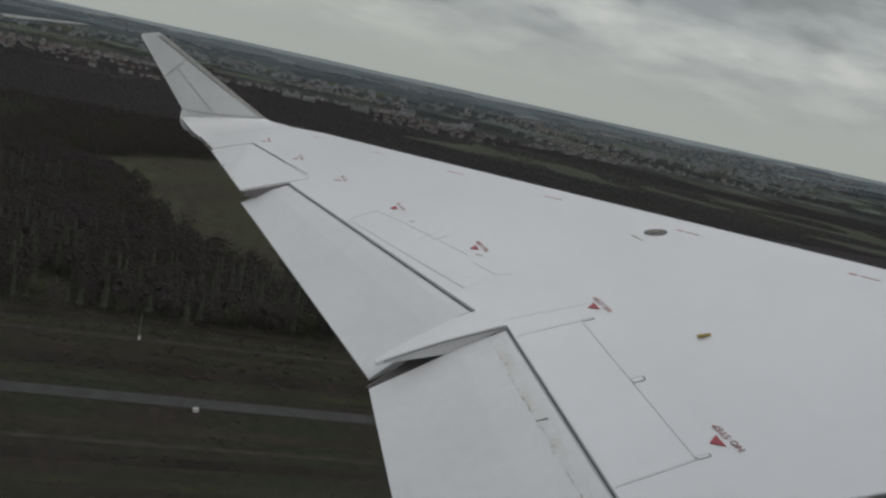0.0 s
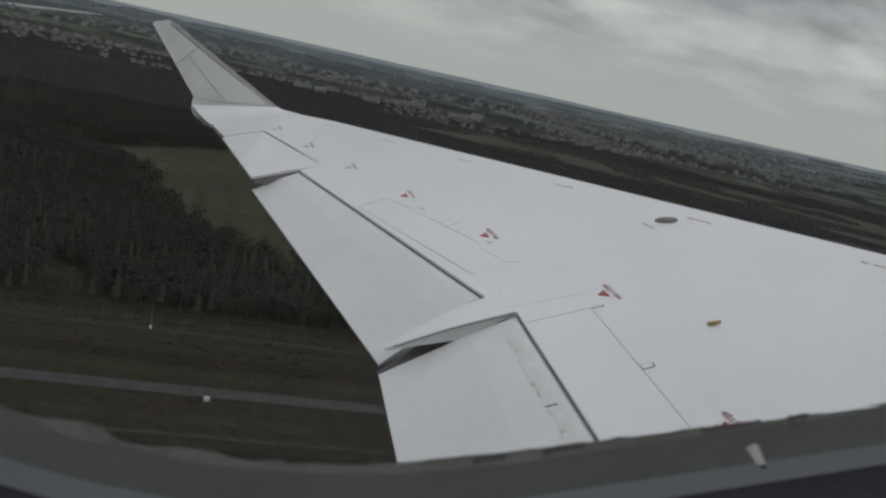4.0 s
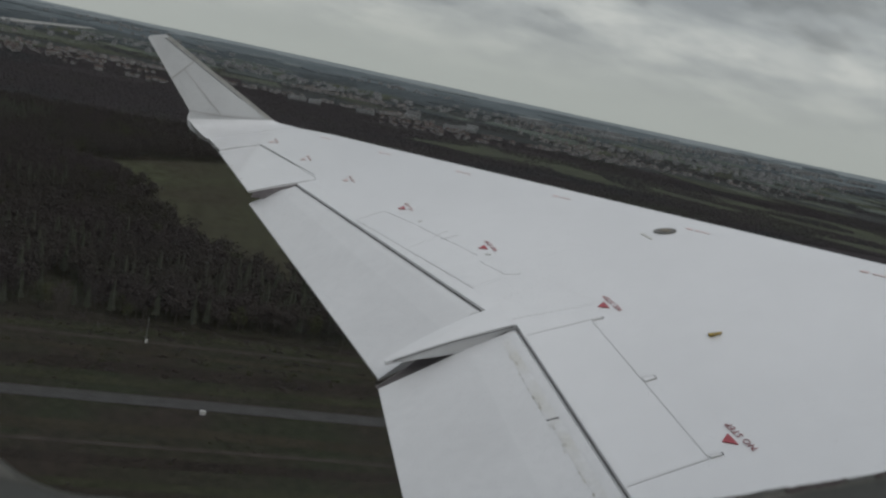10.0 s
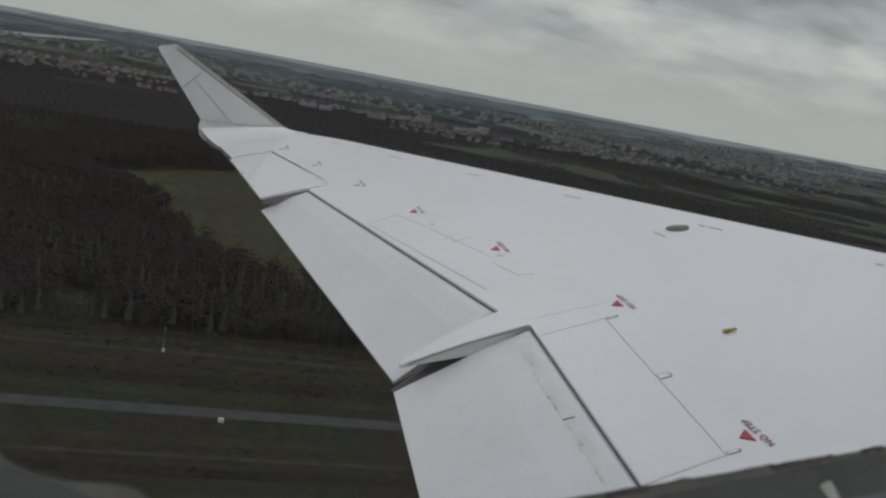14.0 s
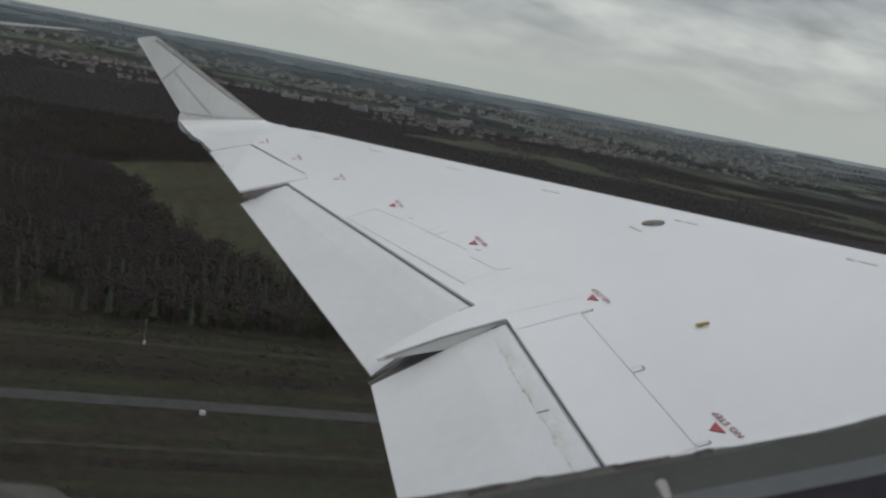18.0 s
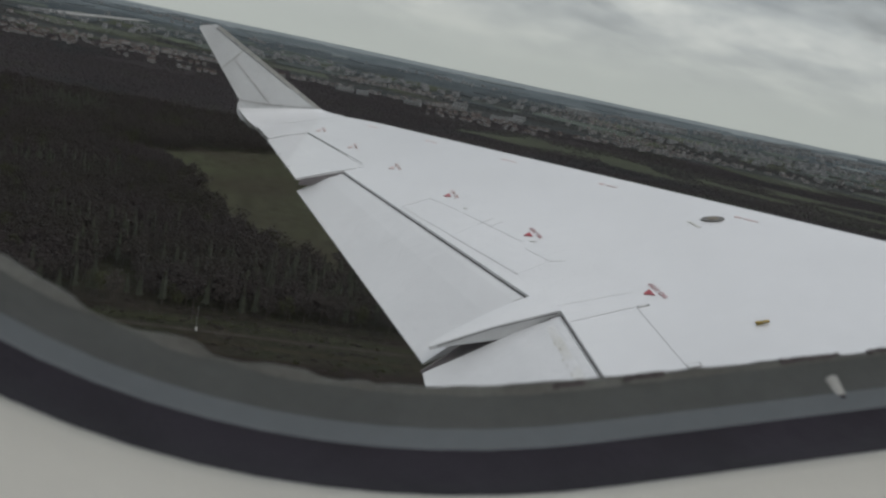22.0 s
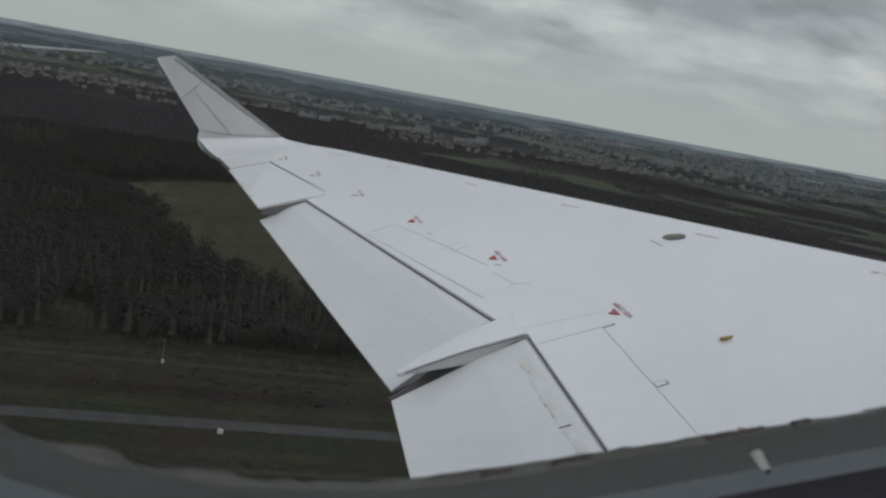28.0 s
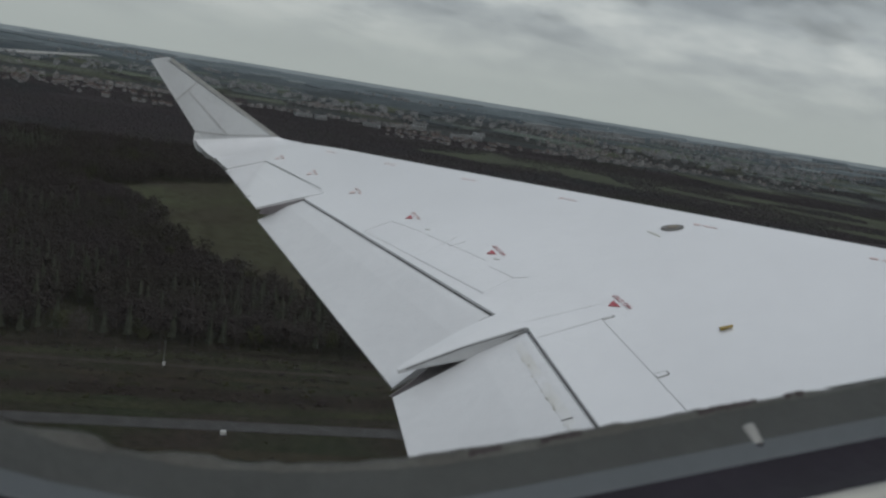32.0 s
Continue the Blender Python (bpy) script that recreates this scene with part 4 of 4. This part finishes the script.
# ---- trees ----
def leafy_tree(rng, tall=13.0, clumps=95, limbs=6):
    """Trunk, limbs and a loose crown of small uneven clumps; returns points, triangles and which of three looks each has."""
    v, f, m = [], [], []

    def stick(a, b, r0, r1, n=4):
        a, b = np.array(a, float), np.array(b, float)
        d = (b - a) / np.linalg.norm(b - a)
        u = np.cross(d, (0.3, 0.9, 0.2))
        u /= np.linalg.norm(u)
        w = np.cross(d, u)
        s = len(v)
        for k in range(n):
            t = 2 * math.pi * k / n
            v.append(a + r0 * (math.cos(t) * u + math.sin(t) * w))
        for k in range(n):
            t = 2 * math.pi * k / n
            v.append(b + r1 * (math.cos(t) * u + math.sin(t) * w))
        for k in range(n):
            j = (k + 1) % n
            f.append((s + k, s + j, s + n + j))
            f.append((s + k, s + n + j, s + n + k))
            m.extend((0, 0))
    stick((0, 0, -0.3), (rng.uniform(-.3, .3), rng.uniform(-.3, .3), tall * 0.75), 0.24, 0.07, 5)
    ends = []
    for k in range(limbs):
        t = 2 * math.pi * k / limbs + rng.uniform(-.4, .4)
        z = tall * rng.uniform(0.3, 0.6)
        l = tall * rng.uniform(0.2, 0.32)
        e = (l * math.cos(t), l * math.sin(t), z + l * rng.uniform(0.6, 1.2))
        stick((0, 0, z), e, 0.09, 0.03, 3)
        ends.append(e)
    for k in range(clumps):
        if rng.random() < 0.6:
            e = rng.choice(ends)
            c = np.array([e[0] + rng.gauss(0, tall * 0.075), e[1] + rng.gauss(0, tall * 0.075), e[2] + rng.gauss(0, tall * 0.085)])
        else:
            t, h = rng.uniform(0, 6.28), rng.uniform(0.35, 1.0)
            r = tall * 0.27 * math.sqrt(rng.random()) * (1.05 - abs(h - 0.6) * 1.5)
            c = np.array([r * math.cos(t), r * math.sin(t), tall * h])
        size = rng.uniform(0.35, 0.95) * tall / 13
        s = len(v)
        for q in ((1, 0, -.4), (-.6, .8, -.3), (-.5, -.8, -.35), (0, 0, .75)):
            v.append(c + size * (np.array(q) + np.array([rng.uniform(-.35, .35) for _ in range(3)])))
        for q in ((0, 1, 3), (1, 2, 3), (2, 0, 3), (0, 2, 1)):
            f.append(tuple(s + i for i in q))
            m.append(1)
    return np.array(v), np.array(f), np.array(m)


def needle_tree(rng, tall=15.0, tiers=8):
    v, f, m = [], [], []
    n = 9
    s = 0
    for k in range(3):
        t = 2.09 * k
        v += [np.array([0.2 * math.cos(t), 0.2 * math.sin(t), -0.3]), np.array([0.05 * math.cos(t), 0.05 * math.sin(t), tall * 0.9])]
    for k in range(3):
        j = (k + 1) % 3
        f += [(2 * k, 2 * j, 2 * j + 1), (2 * k, 2 * j + 1, 2 * k + 1)]
        m += [0, 0]
    for k in range(tiers):
        h = 0.22 + 0.72 * k / tiers
        r = tall * 0.17 * (1.05 - h) * rng.uniform(0.85, 1.15) + 0.2
        s = len(v)
        v.append(np.array([rng.uniform(-.1, .1), rng.uniform(-.1, .1), tall * (h + 0.17)]))
        for i in range(n):
            t = 2 * math.pi * (i + rng.uniform(-.25, .25)) / n
            q = r * (1.0 if i % 2 else 0.62) * rng.uniform(0.75, 1.2)
            v.append(np.array([q * math.cos(t), q * math.sin(t), tall * (h - 0.03 * rng.random())]))
        for i in range(n):
            f.append((s, s + 1 + i, s + 1 + (i + 1) % n))
            m.append(1)
    return np.array(v), np.array(f), np.array(m)


def far_tree(rng, tall=11.0):
    """A crown of three ragged lumps for woods far off, sunk to the ground to fit the camera's view."""
    v, f, m = [], [], []
    for k in range(3):
        c = np.array([rng.uniform(-2.4, 2.4), rng.uniform(-2.4, 2.4), tall * rng.uniform(0.01, 0.04)])
        s = len(v)
        r = rng.uniform(1.6, 2.6)
        ring = [np.array([math.cos(t), math.sin(t), 0]) for t in (0, 1.26, 2.5, 3.77, 5.0)]
        for q in ring:
            v.append(c + r * rng.uniform(0.7, 1.3) * q + np.array([0, 0, rng.uniform(-.7, .2)]))
        v += [c + np.array([0, 0, r * rng.uniform(0.55, 0.95)]), np.array([c[0] * 0.6, c[1] * 0.6, -0.5])]
        for i in range(5):
            j = (i + 1) % 5
            f += [(s + i, s + j, s + 5), (s + j, s + i, s + 6)]
            m += [1, 1]
    return np.array(v), np.array(f), np.array(m)


def forest(name, label, spots, kinds, mats):
    """Joins many trees into one mesh. spots: x, y, size, kind."""
    vs, fs, ms, count = [], [], [], 0
    r = np.random.RandomState(7)
    for x, y, size, kind in spots:
        v, f, m = kinds[kind][r.randint(len(kinds[kind]))]
        t = r.uniform(0, 6.28)
        c, s = math.cos(t), math.sin(t)
        p = v * (size * r.uniform(0.85, 1.15), size * r.uniform(0.85, 1.15), size)
        q = np.empty_like(p)
        q[:, 0], q[:, 1], q[:, 2] = p[:, 0] * c - p[:, 1] * s + x, p[:, 0] * s + p[:, 1] * c + y, p[:, 2] + land(x, y)
        vs.append(q)
        fs.append(f + count)
        ms.append(np.where(m == 0, 0, kind + 1))
        count += len(v)
    v, f, m = np.concatenate(vs), np.concatenate(fs), np.concatenate(ms)
    me = bpy.data.meshes.new(name)
    me.vertices.add(len(v))
    me.vertices.foreach_set("co", v.astype(np.float32).ravel())
    me.loops.add(3 * len(f))
    me.loops.foreach_set("vertex_index", f.astype(np.int32).ravel())
    me.polygons.add(len(f))
    me.polygons.foreach_set("loop_start", np.arange(0, 3 * len(f), 3, dtype=np.int32))
    for q in mats:
        me.materials.append(q)
    me.polygons.foreach_set("material_index", m.astype(np.int32))
    me.polygons.foreach_set("use_smooth", np.ones(len(f), dtype=bool))
    me.update(calc_edges=True)
    return tagged(new(name, me), label, "forest", kind="stuff")


rng = random.Random(3)
KINDS = {0: [leafy_tree(rng) for _ in range(7)], 1: [leafy_tree(rng, 11.0, 110) for _ in range(5)], 2: [needle_tree(rng) for _ in range(5)]}
FAR = {0: [far_tree(rng) for _ in range(8)], 1: [far_tree(rng, 10) for _ in range(6)], 2: [far_tree(rng, 13) for _ in range(6)]}
LOOKS = [BARK, TWIG, FRESH, PINE]


def kind_at(x, y, r):
    n = noise.noise(Vector((x / 90, y / 90, 9))) + 0.35 * r.uniform(-1, 1)
    return 2 if n > 0.42 else (1 if n < -0.33 else 0)


near, mid = [], []
rng = random.Random(11)
y = 356.0
while y < 1050:
    gap = 5.6 + (y - 350) * 0.0042
    x = -150 - (y - 350) * 0.22
    while x < 130 + (y - 350) * 0.20:
        px, py = x + rng.uniform(-.45, .45) * gap, y + rng.uniform(-.45, .45) * gap
        if not inside(px + 14 * noise.noise(Vector((px / 25, py / 25, 2))), py + 30 * noise.noise(Vector((px / 25, py / 40, 8))), CLEARING) and noise.noise(Vector((px / 60, py / 60, 20))) > -0.62:
            near.append((px, py, rng.uniform(0.65, 1.1), kind_at(px, py, rng)))
        x += gap
    y += gap * 0.9
forest("woodland", "dense bare brown woodland with patches of fresh green and dark conifers", near, KINDS, LOOKS)
y = 1050.0
while y < 2900:
    gap = 5.6 + (y - 1050) * 0.0042
    x = -320 - (y - 1050) * 0.28
    while x < 1450 + (y - 1050) * 0.95:
        px, py = x + rng.uniform(-.48, .48) * gap, y + rng.uniform(-.48, .48) * gap
        built = town_here(px, py)
        ok = rng.random() > built * 0.95 and not inside(px + 110 * noise.noise(Vector((px / 170, py / 120, 2))), py + 130 * noise.noise(Vector((px / 190, py / 120, 8))), FIELD)
        if not ok and y < 1950 and noise.noise(Vector((px / 130, py / 170, 14))) > -0.08:
            ok = rng.random() < 0.9
        if ok and noise.noise(Vector((px / 260, py / 200, 31))) < -0.28 and y > 1500:
            ok = rng.random() < 0.25
        if ok:
            mid.append((px, py, rng.uniform(0.7, 1.1), kind_at(px / 2, py / 2, rng)))
        x += gap
    y += gap
forest("far_woodland", "dark distant woods on the plain", mid, FAR, [BARK, FAR_TWIG, FAR_FRESH, FAR_PINE])
def shrub(rng):
    """Low tangled scrub: small uneven clumps close to the ground."""
    v, f, m = [], [], []
    for k in range(16):
        c = np.array([rng.gauss(0, 0.9), rng.gauss(0, 0.9), rng.uniform(0.05, 0.9)])
        s, size = len(v), rng.uniform(0.25, 0.6)
        for q in ((1, 0, -.4), (-.6, .8, -.3), (-.5, -.8, -.35), (0, 0, .75)):
            v.append(c + size * (np.array(q) + np.array([rng.uniform(-.35, .35) for _ in range(3)])))
        for q in ((0, 1, 3), (1, 2, 3), (2, 0, 3), (0, 2, 1)):
            f.append(tuple(s + i for i in q))
            m.append(1)
    return np.array(v), np.array(f), np.array(m)


LOW = {k: [shrub(rng) for _ in range(5)] for k in (0, 1, 2)}
shrubs = []
for _ in range(4200):
    px, py = rng.uniform(-170, 220), rng.uniform(180, 354)
    n = noise.noise(Vector((px / 22, py / 9, 3))) + (0.25 if py > 290 else -0.12)
    if n > rng.uniform(0.0, 0.5) and abs(py - 272) > 6 and abs(py - 326) > 2.5:
        shrubs.append((px, py, rng.uniform(0.3, 1.0 if py > 290 else 0.5), rng.choice((0, 0, 0, 1))))
forest("scrub", "low brown scrub on the rough grass", shrubs, LOW, LOOKS)


def single_tree(kind, seed):
    r = random.Random(seed)
    v, f, m = (leafy_tree(r, 12.0, 120, 8), leafy_tree(r, 10.0, 130, 7), needle_tree(r, 14.0, 10))[kind]
    label, look_ = (("bare brown deciduous tree at the wood's edge", TWIG), ("young tree with fresh yellow-green leaves at the wood's edge", FRESH), ("dark green conifer at the wood's edge", PINE))[kind]
    root = thing("tree", label, "tree", group="trees at the wood's edge")
    for which, name, mat in ((0, "trunk", BARK), (1, "crown", look_)):
        ids = f[m == which]
        used = np.unique(ids)
        back = {int(a): i for i, a in enumerate(used)}
        ob = new(name, mesh_of(name, v[used], [tuple(back[int(i)] for i in t) for t in ids], mat))
        ob.parent = root
    return root


originals = [single_tree(k, 100 + k + 10 * j) for j in range(2) for k in range(3)]
for k, root in enumerate(originals):
    root.matrix_world = Matrix.Translation((-60 + 24 * k, 352.0, 0))
for k in range(54):
    px = -150 + 6.2 * k + rng.uniform(-2, 2)
    copy_thing(originals[rng.choice((0, 0, 0, 1, 1, 2, 3, 3, 4, 5))], Matrix.Translation((px, 351 + rng.uniform(-3, 4), 0)) @ Matrix.Rotation(rng.uniform(0, 6.28), 4, "Z") @ Matrix.Scale(rng.uniform(0.7, 1.1), 4))


# ---- things beside the road ----
def fence_post():
    root = thing("fence_post", "grey metal fence post beside the track", "post", group="fence posts along the track")
    bm = tube(bmesh.new(), (0, 0, -0.2), (0, 0, 1.9), 0.06, 0.06, 6)
    part("post", bm, POST, root)
    bm = tube(bmesh.new(), (0, 0, 1.85), (0, -0.35, 2.2), 0.05, 0.04, 6)
    part("arm", bm, POST, root)
    return root


first = fence_post()
first.matrix_world = Matrix.Translation((-120, 338, 0))
for k in range(1, 17):
    copy_thing(first, Matrix.Translation((-120 + 15.0 * k, 338 + 0.2 * math.sin(k), 0)))
mast = thing("light_mast", "slim pale mast with a small white cabinet at its foot", "mast")
mast.matrix_world = Matrix.Translation((2, 327, 0))
part("pole", tube(bmesh.new(), (0, 0, -0.2), (0, 0, 9.0), 0.11, 0.06, 8), POST, mast)
part("lamp_head", box(bmesh.new(), (0.3, 0.9, 0.2), (0, -0.4, 9.0)), WHITE_BOX, mast)
part("foot_cabinet", box(bmesh.new(), (0.9, 0.6, 1.4), (0.2, -0.5, 0.7)), WHITE_BOX, mast)
van = thing("white_cabinet", "white equipment cabinet beside the road", "cabinet")
van.matrix_world = Matrix.Translation((21, 266, 0.1))
bm = box(bmesh.new(), (1.7, 1.2, 1.3), (0, 0, 0.7))
bmesh.ops.bevel(bm, geom=bm.edges[:], offset=0.08, segments=2, affect="EDGES")
part("body", bm, WHITE_BOX, van)
part("plinth", box(bmesh.new(), (1.9, 1.4, 0.25), (0, 0, 0.05)), ASPHALT, van)


# ---- the town ----
def house(kind):
    w, d, h, roof = ((8, 7, 4.5, 3.2), (10, 7.5, 4.6, 3.5), (7.5, 7.5, 5.2, 2.6), (14, 8, 7.0, 3.2))[kind]
    label = ("pale plastered house with a brown tiled roof", "long white house with a red tiled roof", "pale square house with a grey roof", "large white house with a red tiled roof")[kind]
    root = thing("house", label, "house", group="houses of the town")
    part("wall", box(bmesh.new(), (w, d, h), (0, 0, h / 2 - 0.2)), PLASTER, root)
    bm = bmesh.new()
    e = 0.6
    rings = [[Vector((x, -d / 2 - e, h - 0.4)), Vector((x, d / 2 + e, h - 0.4)), Vector((x, 0, h + roof))] for x in (-w / 2 - e, w / 2 + e)]
    part("roof", loft(rings, caps=True, bm=bm), SLATE if kind == 2 else TILE, root)
    part("chimney", box(bmesh.new(), (0.8, 0.8, 2.2), (w * 0.2, d * 0.15, h + roof * 0.75)), TILE, root)
    return root


plots = []
rng = random.Random(77)
y = 1480.0
while y < 3100:
    gap = 17 + (y - 1480) * 0.004
    x = -700.0
    while x < 1150 + (y - 1050) * 0.75:
        px, py = x + rng.uniform(-.4, .4) * gap, y + rng.uniform(-.4, .4) * gap
        if rng.random() < town_here(px, py) * 0.5 and not inside(px, py, FIELD):
            plots.append((px, py))
        x += gap
    y += gap
plots.sort(key=lambda p: math.hypot(*p))
models = [house(k) for k in range(4)]
for k, root in enumerate(models):
    root.matrix_world = Matrix.Translation((*plots[k], 0))
for px, py in plots[4:280]:
    copy_thing(models[rng.choice((0, 0, 1, 2, 3))], Matrix.Translation((px, py, land(px, py))) @ Matrix.Rotation(rng.choice((0.3, 1.87)) + rng.uniform(-.2, .2), 4, "Z") @ Matrix.Scale(rng.uniform(0.75, 0.95), 4))
verts, faces, index = [], [], []
for px, py in plots[280:]:
    w, d, h, roof = rng.choice(((7, 6, 3.8, 2.6), (8.5, 6.5, 4.0, 2.8), (6.5, 6, 4.5, 2.2), (13, 8, 7.0, 2.2)))
    t = rng.choice((0.3, 1.87)) + rng.uniform(-.2, .2)
    c, s, z, n = math.cos(t), math.sin(t), land(px, py), len(verts)
    for u, v, q in ((-w, -d, 0), (w, -d, 0), (w, d, 0), (-w, d, 0), (-w, -d, h), (w, -d, h), (w, d, h), (-w, d, h), (-w, 0, h + roof), (w, 0, h + roof)):
        verts.append((px + (u * c - v * s) / 2, py + (u * s + v * c) / 2, z + q))
    r = rng.choice((1, 1, 1, 2))
    for face, m in (((0, 1, 5, 4), 0), ((1, 2, 6, 9, 5), 0), ((2, 3, 7, 6), 0), ((3, 0, 4, 8, 7), 0), ((4, 5, 9, 8), r), ((6, 7, 8, 9), r)):
        faces.append(tuple(n + i for i in face))
        index.append(m)
tagged(new("far_houses", mesh_of("far_houses", verts, faces, (PLASTER, TILE, SLATE), index)), "many small pale houses with red and grey roofs far away", "houses", kind="stuff")


# villages beyond the town, greyed with painted haze
HAZED_WALL = material("hazed_plaster", (0.24, 0.25, 0.25), 0.9, vary=0.3, scale=0.03, gloss=0.05)
HAZED_ROOF = material("hazed_roofs", (0.150, 0.150, 0.150), 0.9, vary=0.3, scale=0.03, gloss=0.05)
verts, faces, index = [], [], []
for k in range(24):
    a, r = radians(rng.uniform(40, 108)), rng.uniform(2950, 4200)
    for _ in range(rng.randint(10, 45)):
        px, py = r * math.cos(a) + rng.gauss(0, 130), r * math.sin(a) + rng.gauss(0, 60)
        w, d, h = rng.uniform(8, 22), rng.uniform(7, 12), rng.uniform(5, 9)
        t = rng.uniform(0, 3.14)
        c, s, z, n = math.cos(t), math.sin(t), land(px, py), len(verts)
        for u, v, q in ((-w, -d, -1), (w, -d, -1), (w, d, -1), (-w, d, -1), (-w, -d, h), (w, -d, h), (w, d, h), (-w, d, h), (-w, 0, h + 3), (w, 0, h + 3)):
            verts.append((px + (u * c - v * s) / 2, py + (u * s + v * c) / 2, z + q))
        for face, m in (((0, 1, 5, 4), 0), ((1, 2, 6, 9, 5), 0), ((2, 3, 7, 6), 0), ((3, 0, 4, 8, 7), 0), ((4, 5, 9, 8), 1), ((6, 7, 8, 9), 1)):
            faces.append(tuple(n + i for i in face))
            index.append(m)
tagged(new("far_villages", mesh_of("far_villages", verts, faces, (HAZED_WALL, HAZED_ROOF), index)), "scattered pale villages near the horizon", "houses", kind="stuff")


def works_hall(w, d, h, at, turn):
    root = thing("warehouse", "long white industrial hall with a flat roof", "warehouse", group="industrial halls beyond the town")
    root.matrix_world = Matrix.Translation((*at, land(*at))) @ Matrix.Rotation(turn, 4, "Z")
    part("wall", box(bmesh.new(), (w, d, h), (0, 0, h / 2 - 0.3)), HALL, root)
    part("roof", box(bmesh.new(), (w + 1, d + 1, 0.8), (0, 0, h)), SLATE if rng.random() < 0.3 else HALL, root)
    for k in range(4):
        part("loading_door", box(bmesh.new(), (w * 0.1, 0.4, h * 0.55), (w * (-0.35 + 0.23 * k), -d / 2 - 0.1, h * 0.28)), SLATE, root)


for k in range(34):
    t = k / 33
    at = (1150 + 1500 * t + rng.uniform(-90, 90), 3050 + 320 * math.sin(3 * t) + rng.uniform(-160, 160))
    works_hall(rng.uniform(40, 120), rng.uniform(25, 50), rng.uniform(8, 14), at, rng.uniform(-0.5, 0.1))
for k in range(8):
    works_hall(rng.uniform(25, 45), rng.uniform(14, 18), rng.uniform(8, 15), (rng.uniform(100, 900), rng.uniform(2150, 2650)), rng.uniform(-0.5, 0.5))
